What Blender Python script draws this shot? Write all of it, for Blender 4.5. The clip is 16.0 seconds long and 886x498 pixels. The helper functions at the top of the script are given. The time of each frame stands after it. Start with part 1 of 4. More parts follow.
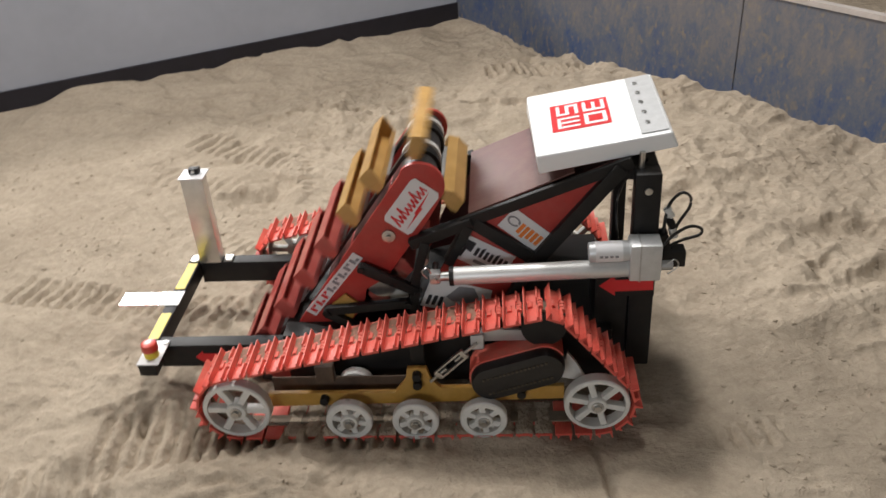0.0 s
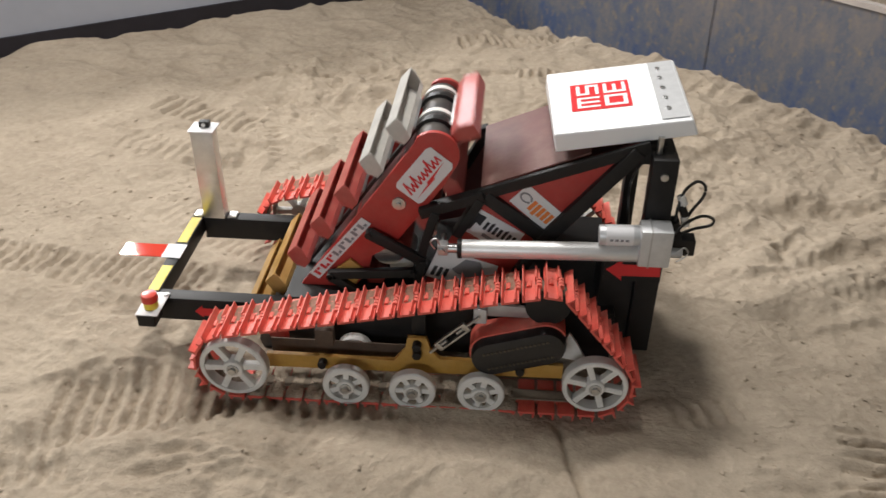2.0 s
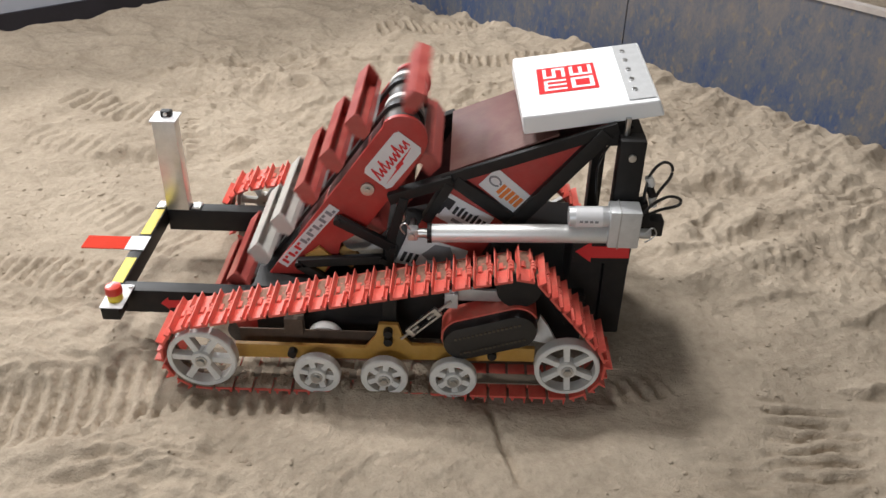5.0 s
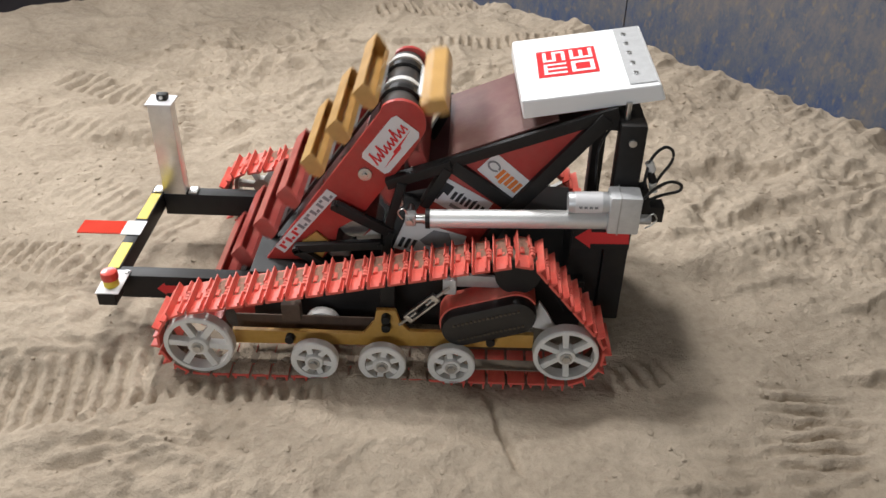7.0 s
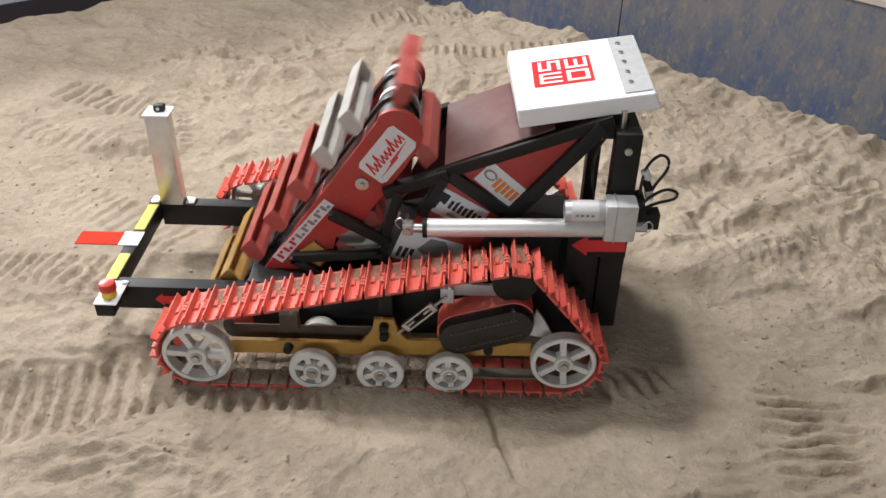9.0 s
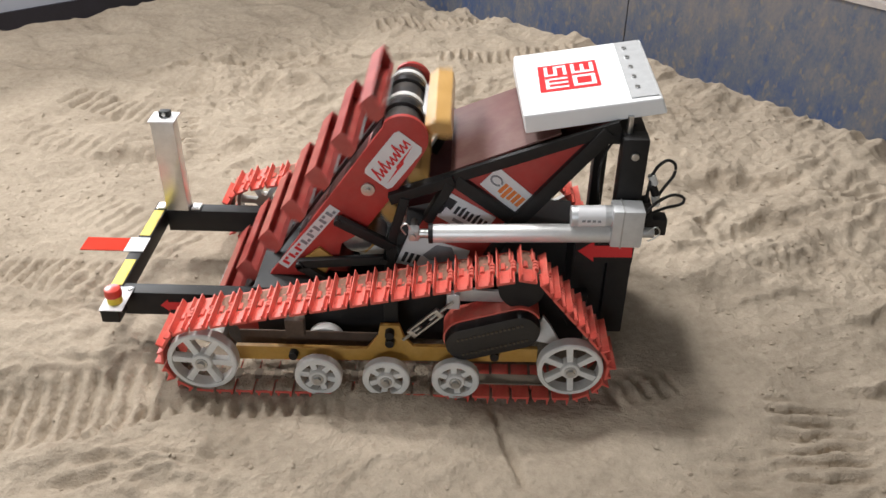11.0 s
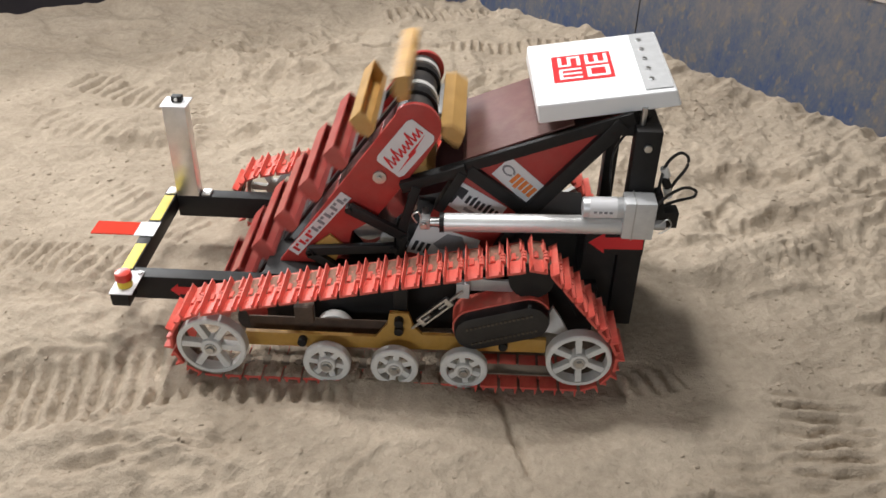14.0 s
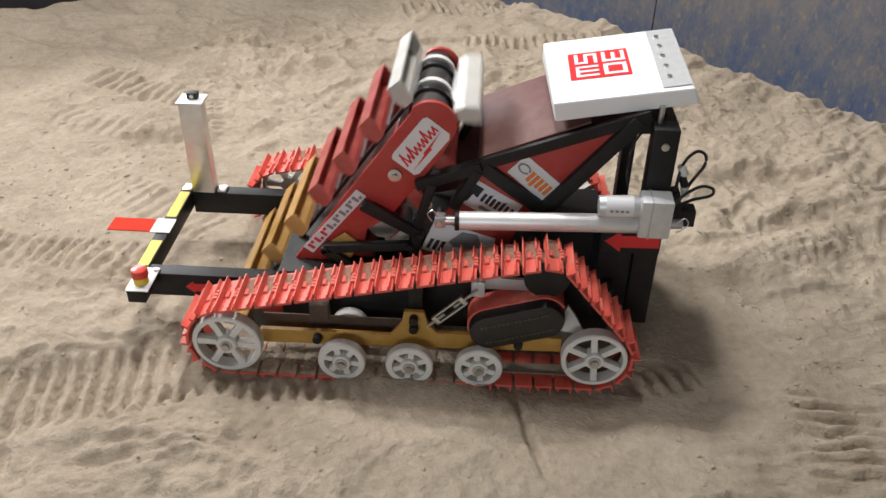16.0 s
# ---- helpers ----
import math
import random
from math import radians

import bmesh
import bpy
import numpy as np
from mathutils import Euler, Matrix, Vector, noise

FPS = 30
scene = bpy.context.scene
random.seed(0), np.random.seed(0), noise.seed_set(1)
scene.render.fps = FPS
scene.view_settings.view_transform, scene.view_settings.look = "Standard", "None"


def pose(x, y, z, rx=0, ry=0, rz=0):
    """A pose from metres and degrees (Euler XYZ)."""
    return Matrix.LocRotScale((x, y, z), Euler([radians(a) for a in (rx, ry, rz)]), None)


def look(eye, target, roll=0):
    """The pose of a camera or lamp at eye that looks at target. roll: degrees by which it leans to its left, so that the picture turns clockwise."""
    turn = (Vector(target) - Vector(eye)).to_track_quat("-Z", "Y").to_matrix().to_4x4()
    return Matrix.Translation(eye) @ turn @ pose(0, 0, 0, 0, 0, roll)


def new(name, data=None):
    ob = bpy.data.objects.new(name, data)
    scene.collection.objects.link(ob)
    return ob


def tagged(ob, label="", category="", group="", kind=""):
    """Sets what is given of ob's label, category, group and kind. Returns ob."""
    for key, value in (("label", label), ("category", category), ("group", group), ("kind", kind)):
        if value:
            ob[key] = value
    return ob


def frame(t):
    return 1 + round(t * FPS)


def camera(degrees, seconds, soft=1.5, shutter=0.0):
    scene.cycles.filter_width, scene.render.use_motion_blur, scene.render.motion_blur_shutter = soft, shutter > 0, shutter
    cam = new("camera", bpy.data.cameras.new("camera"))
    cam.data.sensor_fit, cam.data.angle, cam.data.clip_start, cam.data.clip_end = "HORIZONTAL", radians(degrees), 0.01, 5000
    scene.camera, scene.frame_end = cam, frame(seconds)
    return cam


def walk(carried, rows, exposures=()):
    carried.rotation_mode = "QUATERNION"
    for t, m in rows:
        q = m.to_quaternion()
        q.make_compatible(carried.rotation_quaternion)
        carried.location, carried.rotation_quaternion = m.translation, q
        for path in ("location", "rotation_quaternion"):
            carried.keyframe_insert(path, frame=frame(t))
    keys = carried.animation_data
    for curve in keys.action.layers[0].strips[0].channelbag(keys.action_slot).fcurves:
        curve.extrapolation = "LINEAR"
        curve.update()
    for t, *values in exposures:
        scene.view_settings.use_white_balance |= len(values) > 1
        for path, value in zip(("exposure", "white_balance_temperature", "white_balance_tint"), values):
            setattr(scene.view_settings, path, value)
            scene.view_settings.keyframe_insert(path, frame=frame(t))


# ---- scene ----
# ---- camera: held by hand, almost still, panning after the robot ----
cam = camera(54.2, 16.0, soft=1.5, shutter=0.6)
PATH = [
    (0, 0.164, -1.498, 1.427, 58.82, 2.55, 7.97),
    (0.5, 0.161, -1.501, 1.415, 57.83, 0.80, 9.72),
    (1, 0.165, -1.491, 1.410, 57.19, 1.05, 9.81),
    (1.5, 0.161, -1.485, 1.411, 56.65, 0.85, 9.84),
    (2, 0.162, -1.480, 1.421, 56.85, 0.02, 7.00),
    (2.5, 0.162, -1.477, 1.421, 56.26, 0.16, 3.85),
    (3, 0.163, -1.482, 1.408, 56.14, -0.51, 2.81),
    (3.5, 0.171, -1.462, 1.425, 56.53, -0.64, 2.26),
    (4, 0.167, -1.471, 1.419, 56.36, -0.83, 1.76),
    (6.5, 0.165, -1.455, 1.404, 55.46, -0.91, 2.12),
    (7, 0.170, -1.450, 1.405, 54.96, -0.90, 1.96),
    (7.5, 0.164, -1.454, 1.403, 55.02, -1.07, 1.69),
    (8, 0.164, -1.455, 1.402, 54.93, -1.06, 1.59),
    (8.5, 0.165, -1.461, 1.406, 55.39, -0.91, 1.29),
    (9, 0.167, -1.454, 1.412, 55.45, -0.74, 1.52),
    (11.5, 0.164, -1.449, 1.408, 56.16, -0.50, 1.78),
    (12, 0.158, -1.452, 1.409, 56.52, -0.83, 1.41),
    (12.5, 0.151, -1.458, 1.413, 56.58, -1.09, 1.57),
    (13, 0.150, -1.459, 1.410, 56.60, -1.17, 1.77),
    (13.5, 0.152, -1.454, 1.405, 56.14, -1.41, 2.05),
    (14, 0.151, -1.454, 1.401, 55.34, -1.15, 2.54),
    (14.5, 0.143, -1.450, 1.400, 54.63, -0.73, 2.70),
    (15, 0.150, -1.451, 1.396, 56.00, -1.66, 2.67),
    (15.5, 0.155, -1.450, 1.402, 54.85, -1.06, 2.92),
    (16, 0.149, -1.442, 1.408, 54.83, -0.74, 3.43),
]
walk(cam, [(t, pose(x, y, z, rx, ry, rz)) for t, x, y, z, rx, ry, rz in PATH], exposures=[(0.0, -0.22, 6450, 10), (2.0, -0.15, 6450, 10), (4.0, -0.03, 6300, 10), (7.0, -0.01, 6250, 10), (9.0, 0.02, 6250, 10), (12.5, 0.09, 6250, 10), (14.5, 0.0, 6300, 10), (16.0, -0.03, 6300, 10)])

# ---- world and light: a hall with ceiling lamps ----
world = bpy.data.worlds.new("hall_world")
scene.world = world
world.use_nodes = True
world.node_tree.nodes["Background"].inputs[0].default_value = (0.80, 0.84, 0.92, 1)
world.node_tree.nodes["Background"].inputs[1].default_value = 0.08


def area_lamp(name, eye, target, sx, sy, watts, colour):
    lamp = bpy.data.lights.new(name, "AREA")
    lamp.shape, lamp.size, lamp.size_y, lamp.energy, lamp.color = "RECTANGLE", sx, sy, watts, colour
    ob = new(name, lamp)
    ob.matrix_world = look(eye, target)
    return ob


area_lamp("ceiling_lamp_main", (-0.12, 1.22, 3.2), (-0.15, 0.75, 0.0), 0.30, 0.20, 50, (1.0, 0.965, 0.92))
area_lamp("ceiling_lamp_over", (-0.05, 0.40, 3.2), (-0.10, 0.40, 0.0), 0.30, 0.20, 18, (1.0, 0.965, 0.92))
area_lamp("ceiling_lamp_side", (-2.5, 0.95, 3.25), (-0.4, 0.5, 0.0), 0.26, 0.22, 68, (1.0, 0.965, 0.92))
area_lamp("ceiling_lamp_far", (-4.3, 4.95, 3.8), (-0.3, 0.6, 0.0), 1.3, 0.8, 262, (1.0, 0.965, 0.92))
# added fill, no known source: brightens upright faces turned to the camera
area_lamp("fill_lamp_behind_camera", (-1.6, -6.2, 2.2), (0.0, 0.4, 0.3), 2.6, 1.2, 92, (0.94, 0.97, 1.0))
# added unseen bright area at the back, for sheen on buckets, cover, lid
area_lamp("back_sheen_light", (-2.9, 7.9, 3.0), (0.0, 0.5, 0.4), 4.0, 2.4, 250, (0.95, 0.97, 1.0))


# ---- materials ----
def material(name, colour, rough=0.5, metal=0.0, vary=0.15, scale=25.0, bump=0.0, bump_scale=120.0, dust=0.0, coat=0.0, islands=0.0):
    """A paint, metal or plastic with two scales of variation and an optional film of sand dust."""
    m = bpy.data.materials.new(name)
    m.use_nodes = True
    nt = m.node_tree
    N, L = nt.nodes, nt.links
    p = N["Principled BSDF"]
    tc = N.new("ShaderNodeTexCoord")
    n1 = N.new("ShaderNodeTexNoise")
    n1.inputs["Scale"].default_value, n1.inputs["Detail"].default_value = scale, 6
    L.new(tc.outputs["Object"], n1.inputs["Vector"])
    n2 = N.new("ShaderNodeTexNoise")
    n2.inputs["Scale"].default_value, n2.inputs["Detail"].default_value = scale * 6.3, 4
    L.new(tc.outputs["Object"], n2.inputs["Vector"])
    add = N.new("ShaderNodeMath")
    add.operation = "MULTIPLY_ADD"
    L.new(n2.outputs["Fac"], add.inputs[0])
    add.inputs[1].default_value = 0.45
    L.new(n1.outputs["Fac"], add.inputs[2])
    ramp = N.new("ShaderNodeValToRGB")
    e = ramp.color_ramp.elements
    e[0].position, e[1].position = 0.45, 0.98
    e[0].color = (*[c * (1 - vary) for c in colour], 1)
    e[1].color = (*[min(1, c * (1 + vary)) for c in colour], 1)
    L.new(add.outputs[0], ramp.inputs["Fac"])
    out = ramp.outputs["Color"]
    if dust:
        n3 = N.new("ShaderNodeTexNoise")
        n3.inputs["Scale"].default_value, n3.inputs["Detail"].default_value = 14.0, 8
        n3.inputs["Roughness"].default_value = 0.7
        L.new(tc.outputs["Object"], n3.inputs["Vector"])
        r3 = N.new("ShaderNodeMapRange")
        r3.inputs["From Min"].default_value, r3.inputs["From Max"].default_value = 0.40, 0.72
        r3.inputs["To Min"].default_value, r3.inputs["To Max"].default_value = dust * 0.25, dust
        L.new(n3.outputs["Fac"], r3.inputs["Value"])
        mx = N.new("ShaderNodeMixRGB")
        mx.inputs[2].default_value = (0.42, 0.34, 0.25, 1)
        L.new(r3.outputs[0], mx.inputs[0])
        L.new(out, mx.inputs[1])
        out = mx.outputs[0]
        rr = N.new("ShaderNodeMapRange")
        rr.inputs["To Min"].default_value, rr.inputs["To Max"].default_value = rough, 0.9
        L.new(r3.outputs[0], rr.inputs["Value"])
        L.new(rr.outputs[0], p.inputs["Roughness"])
    else:
        p.inputs["Roughness"].default_value = rough
    L.new(out, p.inputs["Base Color"])
    p.inputs["Metallic"].default_value = metal
    p.inputs["Coat Weight"].default_value = coat
    if bump:
        b = N.new("ShaderNodeTexNoise")
        b.inputs["Scale"].default_value, b.inputs["Detail"].default_value = bump_scale, 5
        L.new(tc.outputs["Object"], b.inputs["Vector"])
        bn = N.new("ShaderNodeBump")
        bn.inputs["Strength"].default_value, bn.inputs["Distance"].default_value = bump, 0.004
        L.new(b.outputs["Fac"], bn.inputs["Height"])
        L.new(bn.outputs["Normal"], p.inputs["Normal"])
    return m


RED = material("red_paint", (0.43, 0.026, 0.023), 0.36, vary=0.18, scale=8, dust=0.13)
# tan film is dust plus the cover's pale sheen, put into the colour
HOPPER_COVER = material("maroon_sheet_dust_and_sheen", (0.10, 0.022, 0.022), 0.50, vary=0.12, scale=6, dust=0.24)
RED_DARK = material("dark_red_panel", (0.095, 0.016, 0.017), 0.42, vary=0.2, scale=6, dust=0.09)
TRACK_RED = material("red_track_plastic", (0.76, 0.065, 0.045), 0.42, vary=0.2, scale=30, dust=0.46, bump=0.1)
BUCKET_RED = material("red_bucket", (0.45, 0.055, 0.05), 0.28, vary=0.2, scale=14, dust=0.22, coat=0.35)
BUCKET_GOLD = material("gold_bucket", (0.55, 0.31, 0.08), 0.28, vary=0.2, scale=14, dust=0.22, coat=0.35)
BUCKET_WHITE = material("pale_bucket", (0.58, 0.57, 0.54), 0.32, vary=0.15, scale=14, dust=0.22, coat=0.35)
BLACK = material("black_paint", (0.009, 0.009, 0.010), 0.50, vary=0.3, scale=12, dust=0.025)
BLACK.node_tree.nodes["Principled BSDF"].inputs["Specular IOR Level"].default_value = 0.3
RUBBER = material("black_rubber", (0.010, 0.010, 0.011), 0.38, vary=0.3, scale=30, dust=0.02, bump=0.2)
GOLD = material("ochre_painted_rail", (0.50, 0.27, 0.035), 0.45, vary=0.18, scale=14, dust=0.25)
NYLON = material("white_nylon", (0.75, 0.745, 0.72), 0.42, vary=0.10, scale=20, dust=0.17)
WHITE = material("white_plastic_sheet", (0.92, 0.93, 0.94), 0.35, vary=0.02, scale=5)
STICKER = material("white_sticker", (0.78, 0.78, 0.80), 0.35, vary=0.03, scale=10, dust=0.10)
RED_INK = material("red_print", (0.68, 0.025, 0.03), 0.4, vary=0.04, scale=10)
GREY_INK = material("grey_print", (0.24, 0.24, 0.26), 0.5, vary=0.1)
BLACK_INK = material("black_print", (0.025, 0.025, 0.03), 0.5, vary=0.1)
ORANGE_INK = material("orange_print", (0.80, 0.22, 0.04), 0.5, vary=0.05)
ALU = material("brushed_aluminium", (0.72, 0.71, 0.69), 0.36, metal=0.9, vary=0.08, scale=40, bump=0.05)
ALU_SATIN = material("satin_aluminium_tube", (0.78, 0.78, 0.77), 0.46, metal=0.55, vary=0.05, scale=40, bump=0.03)
ALU_DULL = material("dull_aluminium", (0.50, 0.50, 0.50), 0.5, metal=0.7, vary=0.1, scale=40)
STEEL = material("zinc_steel", (0.55, 0.55, 0.54), 0.35, metal=1.0, vary=0.15, scale=60)
CAST = material("cast_grey_housing", (0.64, 0.65, 0.66), 0.42, metal=0.45, vary=0.08, scale=50, bump=0.1)
YELLOW = material("yellow_tape", (0.80, 0.62, 0.03), 0.4, vary=0.06, scale=30, dust=0.12)
RED_TAPE = material("glossy_red_tape", (0.70, 0.06, 0.035), 0.06, vary=0.05, scale=20, coat=0.6)
ESTOP_RED = material("red_button_plastic", (0.62, 0.05, 0.03), 0.28, vary=0.05, scale=20, coat=0.3)
TRODDEN = material("dust_trodden_on_red", (0.27, 0.145, 0.10), 0.9, vary=0.35, scale=45, bump=0.3)
# dark brown holds the shade under the track's top run, plus light dust
SHADED_BROWN = material("dusty_shaded_brown", (0.075, 0.045, 0.03), 0.7, vary=0.3, scale=30, dust=0.12)
DUSTY = material("sand_caked_rubber", (0.17, 0.135, 0.10), 0.85, vary=0.25, scale=30, dust=0.3)
CHAIN = material("oiled_chain", (0.055, 0.048, 0.038), 0.5, metal=0.5, vary=0.3, scale=60, dust=0.2)
DARK_DRUM = material("dark_drum", (0.05, 0.05, 0.055), 0.4, metal=0.3, vary=0.3, scale=20, dust=0.2)


def sand_material():
    m = bpy.data.materials.new("dry_sand")
    m.use_nodes = True
    nt = m.node_tree
    N, L = nt.nodes, nt.links
    p = N["Principled BSDF"]
    p.inputs["Roughness"].default_value = 0.95
    p.inputs["Specular IOR Level"].default_value = 0.15
    tc = N.new("ShaderNodeTexCoord")

    def tex(scale, detail=6, rough=0.6):
        n = N.new("ShaderNodeTexNoise")
        n.inputs["Scale"].default_value, n.inputs["Detail"].default_value = scale, detail
        n.inputs["Roughness"].default_value = rough
        L.new(tc.outputs["Object"], n.inputs["Vector"])
        return n.outputs["Fac"]

    ramp = N.new("ShaderNodeValToRGB")
    e = ramp.color_ramp.elements
    e[0].position, e[1].position = 0.30, 0.74
    e[0].color, e[1].color = (0.293, 0.236, 0.176, 1), (0.570, 0.481, 0.377, 1)
    mix = N.new("ShaderNodeMath")
    mix.operation = "MULTIPLY_ADD"
    L.new(tex(38, 8, 0.75), mix.inputs[0])
    mix.inputs[1].default_value = 0.55
    half = N.new("ShaderNodeMath")
    half.operation = "MULTIPLY"
    half.inputs[1].default_value = 0.5
    L.new(tex(2.3, 5), half.inputs[0])
    L.new(half.outputs[0], mix.inputs[2])
    L.new(mix.outputs[0], ramp.inputs["Fac"])
    # scattered darker grains
    vor = N.new("ShaderNodeTexVoronoi")
    vor.inputs["Scale"].default_value = 260
    L.new(tc.outputs["Object"], vor.inputs["Vector"])
    sep = N.new("ShaderNodeMapRange")
    sep.inputs["From Min"].default_value, sep.inputs["From Max"].default_value = 0.02, 0.34
    sep.inputs["To Min"].default_value, sep.inputs["To Max"].default_value = 0.72, 1.0
    L.new(vor.outputs["Distance"], sep.inputs["Value"])
    mul = N.new("ShaderNodeMixRGB")
    mul.blend_type = "MULTIPLY"
    mul.inputs[0].default_value = 0.6
    L.new(ramp.outputs["Color"], mul.inputs[1])
    L.new(sep.outputs[0], mul.inputs[2])
    L.new(mul.outputs[0], p.inputs["Base Color"])
    b0 = N.new("ShaderNodeBump")
    b0.inputs["Strength"].default_value, b0.inputs["Distance"].default_value = 0.55, 0.026
    L.new(tex(19, 4, 0.55), b0.inputs["Height"])
    b1 = N.new("ShaderNodeBump")
    b1.inputs["Strength"].default_value, b1.inputs["Distance"].default_value = 0.36, 0.009
    L.new(b0.outputs["Normal"], b1.inputs["Normal"])
    L.new(tex(75, 4, 0.55), b1.inputs["Height"])
    b2 = N.new("ShaderNodeBump")
    b2.inputs["Strength"].default_value, b2.inputs["Distance"].default_value = 0.65, 0.0045
    L.new(tex(260, 4), b2.inputs["Height"])
    L.new(b1.outputs["Normal"], b2.inputs["Normal"])
    L.new(b2.outputs["Normal"], p.inputs["Normal"])
    return m


SAND = sand_material()


def blue_wall_material():
    m = bpy.data.materials.new("sand_scuffed_blue_panel")
    m.use_nodes = True
    nt = m.node_tree
    N, L = nt.nodes, nt.links
    p = N["Principled BSDF"]
    p.inputs["Roughness"].default_value = 0.6
    tc = N.new("ShaderNodeTexCoord")
    mp = N.new("ShaderNodeMapping")
    mp.inputs["Scale"].default_value = (1.0, 1.0, 0.55)
    L.new(tc.outputs["Object"], mp.inputs["Vector"])
    n = N.new("ShaderNodeTexNoise")
    n.inputs["Scale"].default_value, n.inputs["Detail"].default_value, n.inputs["Roughness"].default_value = 9.0, 12, 0.85
    L.new(mp.outputs[0], n.inputs["Vector"])
    ramp = N.new("ShaderNodeValToRGB")
    e = ramp.color_ramp.elements
    e[0].position, e[1].position = 0.36, 0.70
    e[0].color, e[1].color = (0.044, 0.083, 0.200, 1), (0.235, 0.205, 0.185, 1)
    mid = ramp.color_ramp.elements.new(0.50)
    mid.color = (0.120, 0.135, 0.175, 1)
    sx = N.new("ShaderNodeSeparateXYZ")
    L.new(tc.outputs["Object"], sx.inputs[0])
    film = N.new("ShaderNodeMapRange")
    film.inputs["From Min"].default_value, film.inputs["From Max"].default_value = 0.02, 0.34
    film.inputs["To Min"].default_value, film.inputs["To Max"].default_value = -0.045, 0.060
    L.new(sx.outputs["Z"], film.inputs["Value"])
    both = N.new("ShaderNodeMath")
    L.new(n.outputs["Fac"], both.inputs[0])
    L.new(film.outputs[0], both.inputs[1])
    L.new(both.outputs[0], ramp.inputs["Fac"])
    n2 = N.new("ShaderNodeTexNoise")
    n2.inputs["Scale"].default_value, n2.inputs["Detail"].default_value = 48, 8
    L.new(mp.outputs[0], n2.inputs["Vector"])
    r2 = N.new("ShaderNodeMapRange")
    r2.inputs["From Min"].default_value, r2.inputs["From Max"].default_value = 0.56, 0.72
    L.new(n2.outputs["Fac"], r2.inputs["Value"])
    mx = N.new("ShaderNodeMixRGB")
    mx.inputs[2].default_value = (0.27, 0.22, 0.15, 1)
    sc = N.new("ShaderNodeMath")
    sc.operation = "MULTIPLY"
    sc.inputs[1].default_value = 0.75
    L.new(r2.outputs[0], sc.inputs[0])
    L.new(sc.outputs[0], mx.inputs[0])
    L.new(ramp.outputs["Color"], mx.inputs[1])
    L.new(mx.outputs[0], p.inputs["Base Color"])
    return m


BLUE = blue_wall_material()
WALL_WHITE = material("white_arena_sheet", (0.39, 0.41, 0.47), 0.5, vary=0.07, scale=2.5)
BLACK_LINER = material("black_liner", (0.014, 0.012, 0.018), 0.6, vary=0.3, scale=8)
HALL = material("hall_paint", (0.40, 0.40, 0.39), 0.8, vary=0.06, scale=1.5)
WOOD = material("pale_timber_cap", (0.50, 0.45, 0.42), 0.6, vary=0.15, scale=10)


# ---- mesh helpers ----
def part(name, bm, mat, parent=None, label="", smooth=True):
    me = bpy.data.meshes.new(name)
    bmesh.ops.recalc_face_normals(bm, faces=bm.faces)
    bm.to_mesh(me)
    bm.free()
    me.materials.append(mat)
    if smooth:
        me.shade_smooth()
        me.set_sharp_from_angle(angle=radians(32))
    ob = new(name, me)
    if parent:
        ob.parent = parent
    if label:
        ob["label"] = label
    return ob


def box(x0, x1, y0, y1, z0, z1, bevel=0.0, bm=None):
    bm = bm or bmesh.new()
    r = bmesh.ops.create_cube(bm, size=1)
    bmesh.ops.scale(bm, vec=(x1 - x0, y1 - y0, z1 - z0), verts=r["verts"])
    bmesh.ops.translate(bm, vec=((x0 + x1) / 2, (y0 + y1) / 2, (z0 + z1) / 2), verts=r["verts"])
    if bevel:
        es = list({e for v in r["verts"] for e in v.link_edges})
        bmesh.ops.bevel(bm, geom=es, offset=bevel, segments=2, profile=0.6, affect="EDGES")
    return bm


def prism(poly, y0, y1, bevel=0.0, bm=None):
    """A flat piece with an outline in x and z, from y0 to y1."""
    bm = bm or bmesh.new()
    vs = [bm.verts.new((x, y0, z)) for x, z in poly]
    face = bm.faces.new(vs)
    r = bmesh.ops.extrude_face_region(bm, geom=[face])
    top = [g for g in r["geom"] if isinstance(g, bmesh.types.BMVert)]
    bmesh.ops.translate(bm, vec=(0, y1 - y0, 0), verts=top)
    if bevel:
        es = [e for e in {e for v in vs + top for e in v.link_edges} if len(e.link_faces) == 2 and e.calc_face_angle(0) > 0.6]
        bmesh.ops.bevel(bm, geom=es, offset=bevel, segments=2, profile=0.6, affect="EDGES")
    return bm


def bar(p, q, w, y0, y1, bevel=0.002, bm=None):
    """A straight bar in the x-z plane from p to q, w wide."""
    a, b = Vector(p), Vector(q)
    u = (b - a).normalized()
    n = Vector((-u.y, u.x)) * w / 2
    return prism([tuple(a - n), tuple(b - n), tuple(b + n), tuple(a + n)], y0, y1, bevel, bm)


def tube(p, q, r, seg=20, bm=None, r2=None, bevel=0.0):
    bm = bm or bmesh.new()
    a, b = Vector(p), Vector(q)
    g = bmesh.ops.create_cone(bm, cap_ends=True, segments=seg, radius1=r, radius2=r if r2 is None else r2, depth=(b - a).length)
    m = Matrix.Translation((a + b) / 2) @ (b - a).to_track_quat("Z", "Y").to_matrix().to_4x4()
    bmesh.ops.transform(bm, matrix=m, verts=g["verts"])
    if bevel:
        es = [e for e in {e for v in g["verts"] for e in v.link_edges} if e.calc_face_angle(0) > 1.0]
        bmesh.ops.bevel(bm, geom=es, offset=bevel, segments=2, profile=0.6, affect="EDGES")
    return bm


